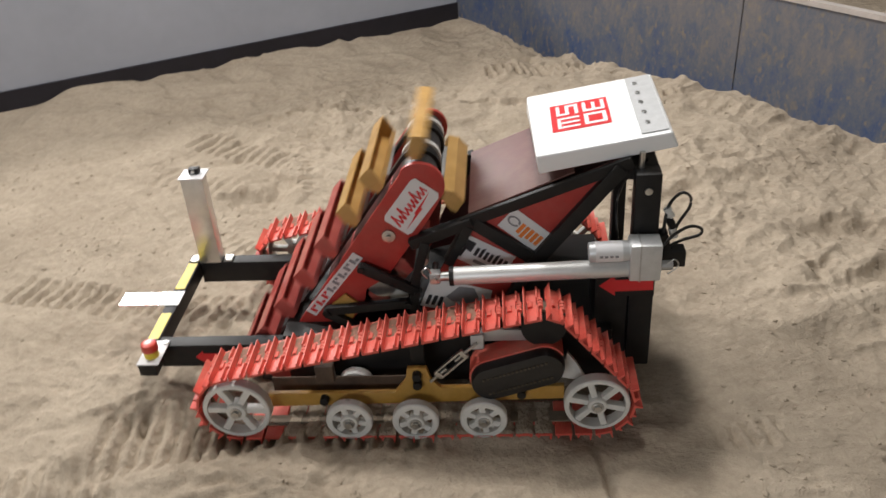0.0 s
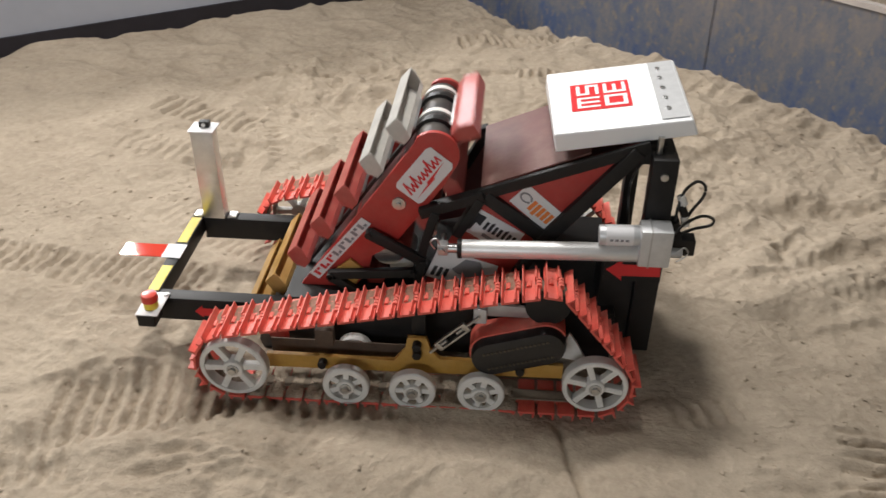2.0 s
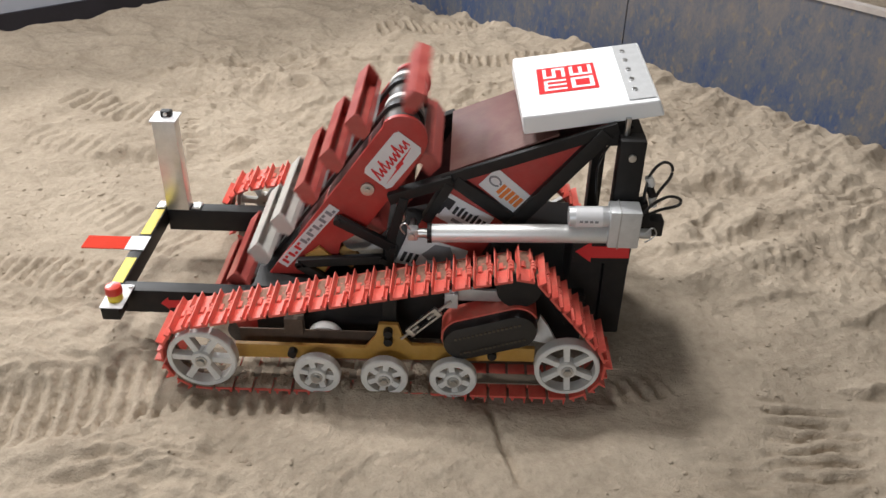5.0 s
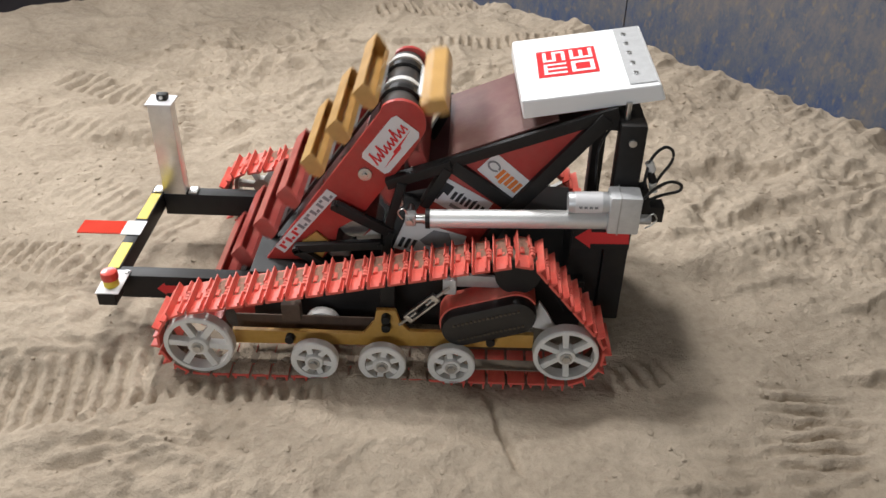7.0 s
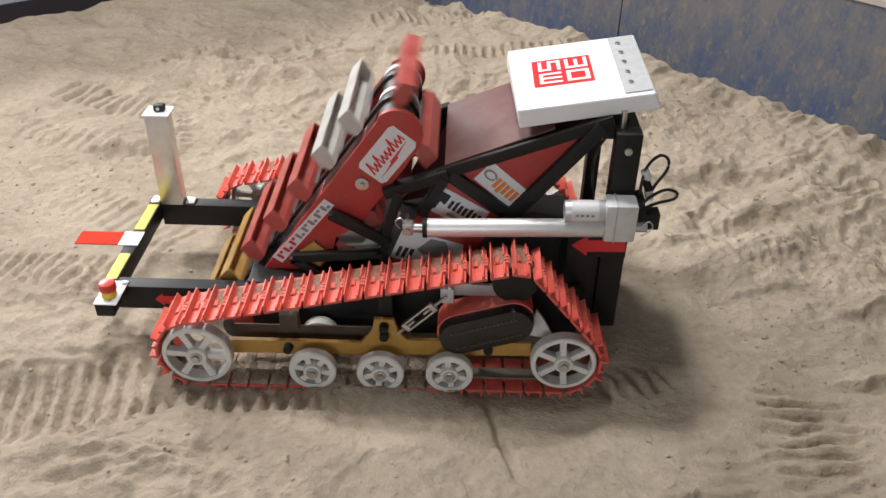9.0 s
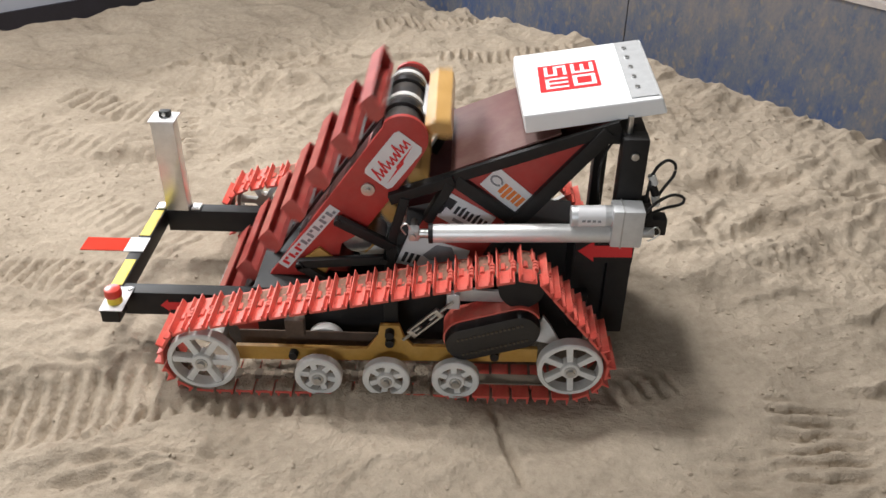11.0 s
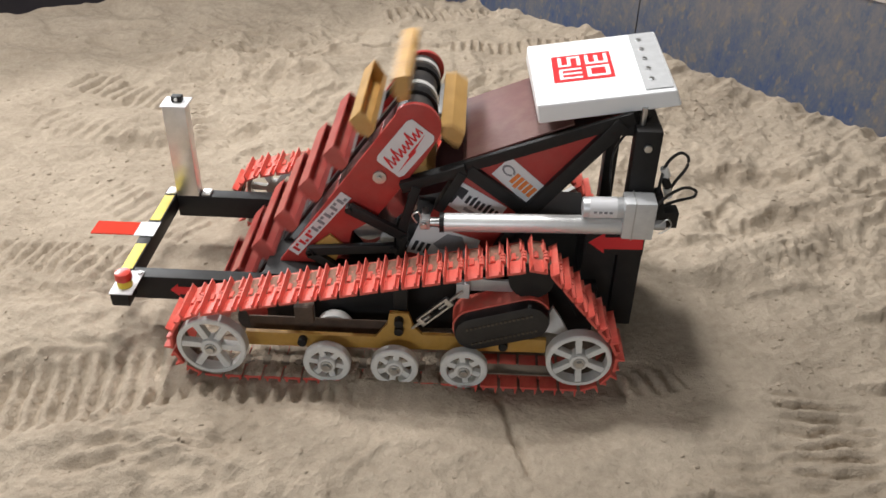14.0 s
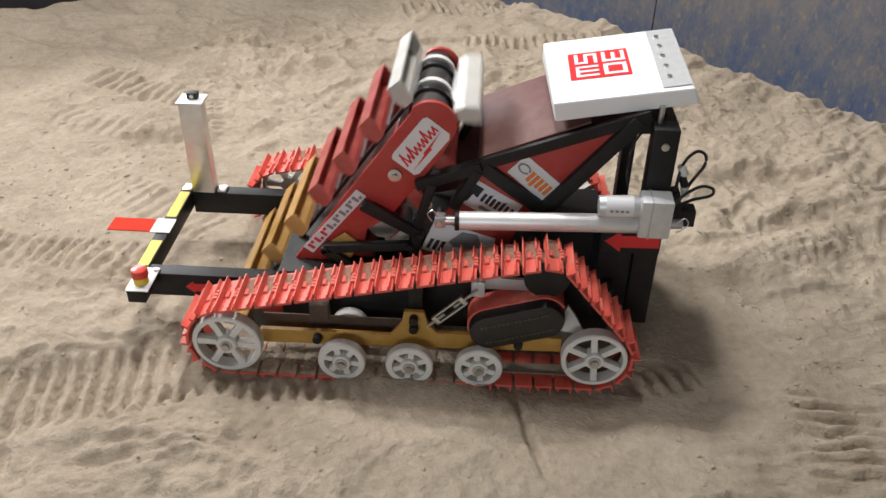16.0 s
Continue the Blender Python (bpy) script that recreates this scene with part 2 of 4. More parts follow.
def arc(cx, cz, r, a0, a1, n=12):
    return [(cx + r * math.cos(radians(a0 + (a1 - a0) * i / n)), cz + r * math.sin(radians(a0 + (a1 - a0) * i / n))) for i in range(n + 1)]


def hose(points, r, bm=None, seg=8, steps=6):
    """A round cable through the points."""
    bm = bm or bmesh.new()
    P = [Vector(p) for p in points]
    way = []
    for i in range(len(P) - 1):
        p0, p1, p2, p3 = P[max(i - 1, 0)], P[i], P[i + 1], P[min(i + 2, len(P) - 1)]
        for k in range(steps):
            t = k / steps
            way.append(0.5 * (2 * p1 + (p2 - p0) * t + (2 * p0 - 5 * p1 + 4 * p2 - p3) * t * t + (3 * p1 - p0 - 3 * p2 + p3) * t ** 3))
    way.append(P[-1])
    rings = []
    for i, c in enumerate(way):
        d = (way[min(i + 1, len(way) - 1)] - way[max(i - 1, 0)]).normalized()
        q = d.to_track_quat("Z", "Y")
        rings.append([bm.verts.new(c + q @ Vector((r * math.cos(2 * math.pi * k / seg), r * math.sin(2 * math.pi * k / seg), 0))) for k in range(seg)])
    for a, b in zip(rings, rings[1:]):
        for k in range(seg):
            bm.faces.new((a[k], a[(k + 1) % seg], b[(k + 1) % seg], b[k]))
    bm.faces.new(rings[0][::-1])
    bm.faces.new(rings[-1])
    return bm


class Loop:
    """A closed belt path round circles (x, z, r), run clockwise as seen from the camera's side."""

    def __init__(self, circles):
        self.pieces = []
        n = len(circles)
        norms = []
        for i in range(n):
            (ax, az, ar), (bx, bz, br) = circles[i], circles[(i + 1) % n]
            d = Vector((bx - ax, bz - az))
            u = d.normalized()
            c = (ar - br) / d.length
            norms.append(u * c + Vector((-u.y, u.x)) * math.sqrt(1 - c * c))
        for i in range(n):
            x, z, r = circles[i]
            a0 = math.atan2(norms[i - 1].y, norms[i - 1].x)
            a1 = math.atan2(norms[i].y, norms[i].x)
            turn = (a0 - a1) % (2 * math.pi)
            self.pieces.append(("arc", x, z, r, a0, turn, r * turn))
            x2, z2, r2 = circles[(i + 1) % n]
            p = Vector((x, z)) + norms[i] * r
            q = Vector((x2, z2)) + norms[i] * r2
            self.pieces.append(("line", p, q, 0, 0, 0, (q - p).length))
        self.length = sum(k[6] for k in self.pieces)

    def at(self, s):
        """x, z and the turn about y (degrees) of a piece whose x axis runs along the path."""
        s %= self.length
        for kind, a, b, r, a0, turn, ln in self.pieces:
            if s <= ln:
                if kind == "arc":
                    ang = a0 - s / r
                    return a + r * math.cos(ang), b + r * math.sin(ang), 90 - math.degrees(ang)
                p = a + (b - a) * (s / ln)
                d = b - a
                return p.x, p.y, -math.degrees(math.atan2(d.y, d.x))
            s -= ln
        return self.at(0)


def band(loop, y0, y1, thick, n=120, bm=None):
    """A closed flat band that lies along a loop."""
    bm = bm or bmesh.new()
    rings = []
    for i in range(n):
        x, z, th = loop.at(loop.length * i / n)
        nx, nz = math.sin(radians(th)), math.cos(radians(th))
        rings.append([bm.verts.new(c) for c in ((x, y0, z), (x, y1, z), (x - nx * thick, y1, z - nz * thick), (x - nx * thick, y0, z - nz * thick))])
    for i in range(n):
        a, b = rings[i], rings[(i + 1) % n]
        for k in range(4):
            bm.faces.new((a[k], a[(k + 1) % 4], b[(k + 1) % 4], b[k]))
    return bm


# ---- sand ----
def value_noise(x, y, seed):
    """Smooth noise from -1 to 1 on numpy arrays."""
    xi, yi = np.floor(x).astype(np.int64), np.floor(y).astype(np.int64)
    fx, fy = x - xi, y - yi
    fx, fy = fx * fx * fx * (fx * (fx * 6 - 15) + 10), fy * fy * fy * (fy * (fy * 6 - 15) + 10)

    def rnd(i, j):
        h = (i * 374761393 + j * 668265263 + seed * 974634777) & 0x7FFFFFFF
        h = ((h ^ (h >> 13)) * 1274126177) & 0x7FFFFFFF
        return ((h ^ (h >> 16)) & 0xFFFF) / 32767.5 - 1

    a, b, c, d = rnd(xi, yi), rnd(xi + 1, yi), rnd(xi, yi + 1), rnd(xi + 1, yi + 1)
    return (a * (1 - fx) + b * fx) * (1 - fy) + (c * (1 - fx) + d * fx) * fy


def fbm(x, y, f, seed, n=4, gain=0.5):
    h, amp = 0, 1
    for i in range(n):
        h = h + amp * value_noise(x * f + 17.3 * i, y * f - 9.1 * i, seed + i)
        f, amp = f * 2.03, amp * gain
    return h


def soft(v, a, b):
    t = np.clip((v - a) / (b - a), 0, 1)
    return t * t * (3 - 2 * t)


def treads(x, y, a, b, width, depth, period=0.041, skew=0.0, seed=1, worn=0.6, warp=0.006, broken=0.0):
    """A print of the track: sharp ribs across the way from a to b, in a slightly sunken bed."""
    d = np.array(b) - np.array(a)
    ln = np.hypot(*d)
    u = ((x - a[0]) * d[0] + (y - a[1]) * d[1]) / ln
    v = (-(x - a[0]) * d[1] + (y - a[1]) * d[0]) / ln
    w = v + 0.012 * value_noise(u * 9, v * 9, seed)
    mask = soft(u, -0.03, 0.03) * (1 - soft(u, ln - 0.03, ln + 0.03)) * (1 - soft(np.abs(w), width / 2 - 0.014, width / 2 + 0.006))
    mask = mask * np.clip(1.0 - worn * (0.45 - value_noise(x * 7, y * 7, seed + 3)), 0.15, 1)
    mask = mask * np.clip(1.0 - broken * (0.55 - 1.2 * value_noise(x * 19, y * 19, seed + 9)), 0.0, 1)
    ph = (u + skew * v + warp * value_noise(x * 25, y * 25, seed + 5)) / period
    wave = np.abs((ph % 1) - 0.5) * 2
    return mask * depth * (soft(wave, 0.30, 0.62) - 0.75)


def scarp(x, y, a, b, drop, reach, seed=1):
    """A crumbled step: the ground behind the line from a to b stands up, and breaks off on its right-hand side."""
    d = np.array(b) - np.array(a)
    ln = np.hypot(*d)
    u = ((x - a[0]) * d[0] + (y - a[1]) * d[1]) / ln
    v = (-(x - a[0]) * d[1] + (y - a[1]) * d[0]) / ln + 0.022 * fbm(x, y, 14, seed, 3, 0.6)
    ends = soft(u, -0.05, 0.06) * (1 - soft(u, ln - 0.06, ln + 0.05))
    return ends * drop * (soft(v, -0.010, 0.006) * np.exp(-np.clip(v, 0, 9) / reach) - 0.4 * np.exp(-((v + 0.03) / 0.03) ** 2))


WALL_A, WALL_B = (-2.46, 1.865), (-0.479, 3.345)      # foot of the white wall
BLUE_A, BLUE_B = (-0.62, 3.497), (2.25, 0.713)        # foot of the blue wall


def from_line(x, y, a, b):
    """Distance into the arena from a wall's foot."""
    d = np.array(b) - np.array(a)
    return ((x - a[0]) * d[1] - (y - a[1]) * d[0]) / np.hypot(*d)


def sand_height(x, y):
    wx, wy = x + 0.06 * fbm(x, y, 3.0, 91, 3), y + 0.06 * fbm(x, y, 3.0, 57, 3)
    near = np.exp(-(((x - 0.05) / 0.62) ** 4 + ((y - 0.3) / 0.42) ** 4))
    h = 0.030 * fbm(wx, wy, 1.3, 3, 3) * (1 - 0.9 * near)
    rough = np.clip(0.55 + 0.75 * fbm(x, y, 1.4, 71, 2), 0.15, 1.3)
    lumps = fbm(wx, wy, 6.5, 11, 4, 0.55) * rough
    streak = fbm(0.94 * x + 0.34 * y, 4.5 * (0.94 * y - 0.34 * x), 1.6, 83, 3)
    h = h + 0.010 * streak * (0.4 + 0.6 * soft(x, 0.5, 1.0)) * (1 - near)
    h = h + (0.0185 - 0.007 * soft(x, 0.6, 0.9)) * lumps * (1 - 0.75 * near)
    ridged = 1 - np.abs(fbm(wx, wy, 4.2, 29, 3))
    h = h + 0.024 * (ridged - 0.6) * (0.35 + 0.65 * soft(y, 0.6, 1.6)) * (1 - near) * (1 - 0.4 * soft(x, 0.7, 1.0))
    h = h + 0.0050 * rough * fbm(x, y, 24, 41, 3, 0.6) * (1 - 0.4 * near)
    # sand heaped against the walls
    dw, db = from_line(x, y, WALL_A, WALL_B), from_line(x, y, BLUE_A, BLUE_B)
    h = h + 0.020 * np.exp(-np.clip(dw, 0, 9) / 0.22) * (0.7 + 0.6 * value_noise(x * 2.1, y * 2.1, 5))
    hump = np.clip(-0.6 + 1.9 * soft(x, 0.1, 1.2) + 0.35 * value_noise(x * 3.1, y * 3.1, 8), -1.2, 1.6)
    h = h + 0.028 * hump * np.exp(-(np.clip(db - 0.05, 0, 9) / 0.28) ** 2)
    h = h + 0.022 * soft(x, 0.95, 1.6) * (0.8 + 0.3 * value_noise(x * 4, y * 4, 19)) * np.exp(-((db - 0.25) / 0.28) ** 2)
    h = h + 0.010 * np.maximum(0, fbm(wx, wy, 3.4, 63, 3)) * soft(x, 0.75, 1.1) * soft(y, 0.15, 0.6)
    h = h + 0.024 * np.maximum(0, fbm(wx, wy, 5.0, 47, 3)) * np.exp(-np.clip(db, 0, 9) / 0.30) * (0.35 + 0.65 * soft(x, 0.3, 0.9))
    # ripples combed across the far side, crumbling towards the blue wall
    comb = np.sin((0.50 * x - 0.87 * y + 0.05 * fbm(x, y, 5, 37, 3)) * 2 * math.pi / 0.055)
    h = h + 0.0055 * comb * soft(x, 1.15, 1.35) * soft(y, 0.55, 0.75) * np.clip(0.6 + value_noise(x * 5, y * 5, 23), 0, 1)
    flute = 1 - np.abs(fbm(9.0 * (0.72 * x - 0.70 * y), 2.2 * (0.70 * x + 0.72 * y), 1.0, 87, 3))
    h = h + 0.036 * (flute - 0.55) * np.exp(-((db - 0.07) / 0.10) ** 2) * (0.4 + 0.6 * soft(x, 0.2, 0.8))
    # crumbled steps and a dug hollow behind the robot
    for a, b, drop, reach in (((0.87, 0.74), (0.96, 0.86), 0.020, 0.05), ((0.96, 0.735), (1.19, 0.830), 0.027, 0.07), ((0.70, 0.65), (0.90, 0.672), 0.018, 0.06), ((0.98, 0.60), (1.20, 0.62), 0.022, 0.07), ((0.92, 0.45), (1.12, 0.46), 0.012, 0.06), ((0.96, 1.085), (1.28, 1.075), 0.022, 0.10), ((1.20, 0.59), (1.36, 0.50), 0.022, 0.05), ((1.12, 0.10), (1.32, 0.09), 0.030, 0.07), ((1.18, 0.36), (1.40, 0.42), 0.018, 0.06), ((0.60, -0.28), (0.78, -0.238), 0.018, 0.04), ((-0.50, 1.62), (-0.34, 1.70), 0.018, 0.07), ((-0.68, 1.28), (-0.58, 1.31), 0.020, 0.05), ((-0.62, 1.10), (-0.53, 1.14), 0.018, 0.05), ((-0.60, 2.06), (0.05, 2.12), 0.018, 0.10), ((-1.20, 1.86), (-0.55, 2.22), 0.016, 0.12)):
        h = h + scarp(x, y, a, b, drop, reach, seed=int(100 * abs(a[0])))
    # short slanting ripples beside the print, and a raised clod line
    slant = np.sin((0.35 * x - 0.94 * y + 0.03 * fbm(x, y, 7, 67, 2)) * 2 * math.pi / 0.042)
    h = h + 0.0042 * slant * np.exp(-(((x + 0.50) / 0.15) ** 4 + ((y + 0.245) / 0.065) ** 4)) * np.clip(0.7 + value_noise(x * 9, y * 9, 13), 0, 1)
    lx, ly = (x + 0.046) * 0.64 + (y + 0.228) * 0.77, -(x + 0.046) * 0.77 + (y + 0.228) * 0.64
    h = h + 0.010 * np.exp(-((lx / 0.07) ** 4 + (ly / 0.010) ** 2))
    # prints left by the tracks: the broad one ahead of the near track lies under a low bank
    broad = np.exp(-(((x + 0.70) / 0.21) ** 6 + ((y + 0.06 - 0.42 * (x + 0.70)) / 0.115) ** 6))
    h = h * (1 - 0.75 * broad) - 0.010 * broad
    h = h + treads(x, y, (-0.50, 0.020), (-0.91, -0.145), 0.225, 0.029, skew=-0.22, seed=2, worn=0.25, warp=0.003, broken=0.25)
    h = h + treads(x, y, (-0.80, -0.24), (-1.20, -0.36), 0.16, 0.020, seed=22)
    h = h + scarp(x, y, (-1.0, -0.06), (-0.74, 0.085), 0.014, 0.05, seed=15) + scarp(x, y, (-0.76, 0.085), (-0.56, 0.125), 0.014, 0.05, seed=16)
    h = h + treads(x, y, (-1.36, 1.605), (-0.93, 1.485), 0.17, 0.018, period=0.047, seed=4, worn=0.3)
    h = h + treads(x, y, (-1.36, 1.24), (-0.92, 1.16), 0.17, 0.008, period=0.047, seed=14, worn=0.5)
    h = h + treads(x, y, (-0.86, 1.52), (-0.80, 1.26), 0.05, 0.016, seed=24)
    h = h + treads(x, y, (-1.5, 0.50), (-0.74, 0.44), 0.16, 0.024, seed=6)
    h = h + treads(x, y, (-0.25, 2.45), (0.27, 2.60), 0.15, 0.03, seed=8, worn=0.3)
    h = h + treads(x, y, (0.05, 2.10), (0.62, 2.13), 0.09, 0.026, seed=10, worn=0.3)
    h = h + treads(x, y, (0.99, 0.05), (0.91, -0.36), 0.22, 0.023, skew=0.2, seed=12, worn=0.6, warp=0.008, broken=0.45)
    h = h + treads(x, y, (-0.62, 0.62), (-1.05, 0.85), 0.16, 0.009, seed=16)
    # shallow groove beside the rear wheel, dug hollow under the boom, footworn hollows
    gx = 0.248 + (y + 0.031) / (-0.157) * 0.046
    h = h - 0.022 * np.exp(-((x - gx) / 0.008) ** 2) * soft(-y, 0.0, 0.04) * (1 - soft(-y, 0.20, 0.27))
    h = h - 0.075 * np.exp(-(((x + 0.40) / 0.13) ** 2 + ((y - 0.36) / 0.16) ** 4))
    for cx, cy, r, dep in ((-0.497, 1.80, 0.05, 0.022), (1.12, 1.00, 0.16, 0.034), (1.45, 0.95, 0.13, 0.030), (-0.80, 0.12, 0.12, 0.012), (0.95, 0.42, 0.13, 0.012)):
        q = ((x - cx) / r) ** 2 + ((y - cy) / (r * 0.55)) ** 2
        h = h - dep * np.exp(-q) + dep * 0.4 * np.exp(-(np.sqrt(q) - 1.6) ** 2 * 4)
    h = h + treads(x, y, (-0.56, -0.030), (-0.10, -0.008), 0.105, 0.024, seed=31, worn=0.2, warp=0.003)
    h = h + treads(x, y, (0.47, 0.02), (0.68, 0.10), 0.08, 0.016, seed=33, worn=0.2)
    rake = np.sin((-0.27 * x + 0.96 * y + 0.03 * fbm(x, y, 4, 97, 3)) * 2 * math.pi / 0.046)
    h = h + 0.0042 * rake * soft(x, 0.55, 0.85) * (1 - soft(y, -0.02, 0.10)) * np.clip(0.5 + 1.1 * value_noise(x * 6, y * 6, 51), 0, 1)
    # beds pressed by the two tracks
    for yy in (0.07, 0.65):
        bed = np.exp(-((y - yy) / 0.095) ** 6) * (1 - soft(np.abs(x - 0.0), 0.47, 0.58))
        level = 0.008 + 0.017 * soft(x, -0.20, -0.12) * (1 - soft(x, 0.08, 0.14)) * soft(np.abs(y - 0.36), 0.335, 0.360) + 0.005 * fbm(x, y, 16, 77, 3) - 0.012 * soft(x, 0.14, 0.22)
        h = h * (1 - bed) + level * bed
    return h


def axis_steps(lo, a, b, hi, fine):
    far_lo = [a - (a - lo) * (k / 9) ** 2 for k in range(9, 0, -1)]
    far_hi = [b + (hi - b) * (k / 9) ** 2 for k in range(1, 10)]
    return np.array(far_lo + list(np.arange(a, b, fine)) + far_hi)


def build_sand():
    xs = axis_steps(-8.1, -2.3, 1.9, 8.1, 0.0064)
    ys = axis_steps(-8.1, -0.50, 3.3, 8.1, 0.0064)
    X, Y = np.meshgrid(xs, ys)
    # the sand runs out level beyond the worked part
    level = soft(X, -2.3, -2.15) * (1 - soft(X, 1.78, 1.9)) * soft(Y, -0.50, -0.43) * (1 - soft(Y, 3.2, 3.3))
    Z = sand_height(X, Y) * level
    nx, ny = len(xs), len(ys)
    me = bpy.data.meshes.new("ground")
    me.vertices.add(nx * ny)
    me.vertices.foreach_set("co", np.stack([X, Y, Z], -1).ravel())
    j, i = np.meshgrid(np.arange(nx - 1), np.arange(ny - 1))
    a = (i * nx + j).ravel()
    quads = np.stack([a, a + 1, a + nx + 1, a + nx], 1).ravel()
    me.loops.add(len(quads))
    me.loops.foreach_set("vertex_index", quads)
    me.polygons.add(len(a))
    me.polygons.foreach_set("loop_start", np.arange(0, len(quads), 4))
    me.update(calc_edges=True)
    me.validate()
    me.shade_smooth()
    me.materials.append(SAND)
    tagged(new("ground", me), "dry tan sand with track prints and lumps", "sand", kind="structure")


build_sand()


def build_pebbles():
    """Grit and clods, denser where the sand is broken up."""
    rng = np.random.default_rng(7)
    n = 40000
    px, py = rng.uniform(-2.2, 1.9, n), rng.uniform(-0.50, 3.1, n)
    ok = (from_line(px, py, WALL_A, WALL_B) > 0.05) & (from_line(px, py, BLUE_A, BLUE_B) > 0.03)
    ok &= (fbm(px, py, 2.6, 55, 3) > rng.uniform(-0.9, 0.7, n)) & ~((np.abs(px) < 0.55) & (py > -0.03) & (py < 0.75))
    px, py = px[ok], py[ok]
    n = len(px)
    pz = sand_height(px, py)
    base = bmesh.new()
    bmesh.ops.create_icosphere(base, subdivisions=1, radius=1)
    V = np.array([v.co[:] for v in base.verts])
    F = np.array([[v.index for v in f.verts] for f in base.faces])
    base.free()
    r = 0.0010 + 0.0062 * rng.random(n) ** 9
    turn = rng.uniform(0, 6.28, n)
    stretch = np.stack([rng.uniform(0.8, 1.6, n), rng.uniform(0.7, 1.1, n), rng.uniform(0.35, 0.65, n)], 1)
    P = V[None] * stretch[:, None] * (1 + rng.uniform(-0.22, 0.22, (n, len(V), 1))) * r[:, None, None]
    c, sn = np.cos(turn)[:, None], np.sin(turn)[:, None]
    Q = np.stack([P[..., 0] * c - P[..., 1] * sn + px[:, None], P[..., 0] * sn + P[..., 1] * c + py[:, None], P[..., 2] + (pz + r * 0.2)[:, None]], -1)
    faces = (F[None] + (np.arange(n) * len(V))[:, None, None]).reshape(-1, 3)
    me = bpy.data.meshes.new("sand_clods")
    me.from_pydata(Q.reshape(-1, 3).tolist(), [], faces.tolist())
    me.materials.append(SAND)
    tagged(new("sand_clods", me), "scattered small clods and grit lying on sand", "clods", kind="stuff")


build_pebbles()


# ---- arena walls and the hall round it ----
def wall_slab(name, a, b, z0, z1, thick, mat, label, cat, outward=1):
    a, b = Vector(a), Vector(b)
    u = (b - a).normalized()
    n = Vector((-u.y, u.x)) * thick * outward
    bm = bmesh.new()
    low = [bm.verts.new((*p, z0)) for p in (a, b, b + n, a + n)]
    high = [bm.verts.new((*p, z1)) for p in (a, b, b + n, a + n)]
    bm.faces.new(low)
    bm.faces.new(high)
    for k in range(4):
        bm.faces.new((low[k], low[(k + 1) % 4], high[(k + 1) % 4], high[k]))
    return tagged(part(name, bm, mat, smooth=False), label, cat, kind="structure")


def along(a, b, s, off):
    a, b = Vector(a), Vector(b)
    u = (b - a).normalized()
    return a + u * s + Vector((-u.y, u.x)) * off


W0, W1 = along(WALL_A, WALL_B, -2.2, 0), along(WALL_A, WALL_B, 2.46, 0)
wall_slab("wall_white", along(WALL_A, WALL_B, -2.2, 0.012), along(WALL_A, WALL_B, 2.46, 0.012), 0.085, 0.72, 0.03, WALL_WHITE, "pale grey-white arena wall sheet, faintly smudged", "wall")
wall_slab("baseboard", W0, W1, -0.15, 0.09, 0.045, BLACK_LINER, "black liner strip along foot of white wall", "trim")
blue_len = 2.016
for k, (s0, s1) in enumerate(((0.0, blue_len), (blue_len + 0.006, 3.30), (3.306, 4.6))):
    wall_slab("wall_blue_%d" % (k + 1), along(BLUE_A, BLUE_B, s0, 0), along(BLUE_A, BLUE_B, s1, 0), -0.15, 0.47, 0.022, BLUE, "blue painted panel wall scuffed with sand", "wall")
wall_slab("trim", along(BLUE_A, BLUE_B, 0.0, -0.006), along(BLUE_A, BLUE_B, 4.6, -0.006), 0.4705, 0.49, 0.034, WOOD, "pale cap along top of blue wall", "trim")


def build_hall():
    for nm, x0, x1, y0, y1 in (("wall_north", -8, 8, 8, 8.2), ("wall_south", -8, 8, -8.2, -8), ("wall_east", 8, 8.2, -8, 8), ("wall_west", -8.2, -8, -8, 8)):
        tagged(part(nm, box(x0, x1, y0, y1, -0.2, 6.6), HALL, smooth=False), "plain pale painted hall wall", "wall", kind="structure")
    tagged(part("ceiling", box(-8.2, 8.2, -8.2, 8.2, 6.6, 6.8), HALL, smooth=False), "plain pale hall ceiling", "ceiling", kind="structure")


build_hall()

# ---- the robot ----
robot = new("mining_robot")
tagged(robot, "red and black tracked digging robot with bucket conveyor on sand", "robot")
WIDTH = 0.72

TRACK = Loop([(-0.41, 0.103, 0.086), (0.298, 0.288, 0.056), (0.41, 0.105, 0.084)])
LINKS = 50
TW = 0.112
PITCH = TRACK.length / LINKS


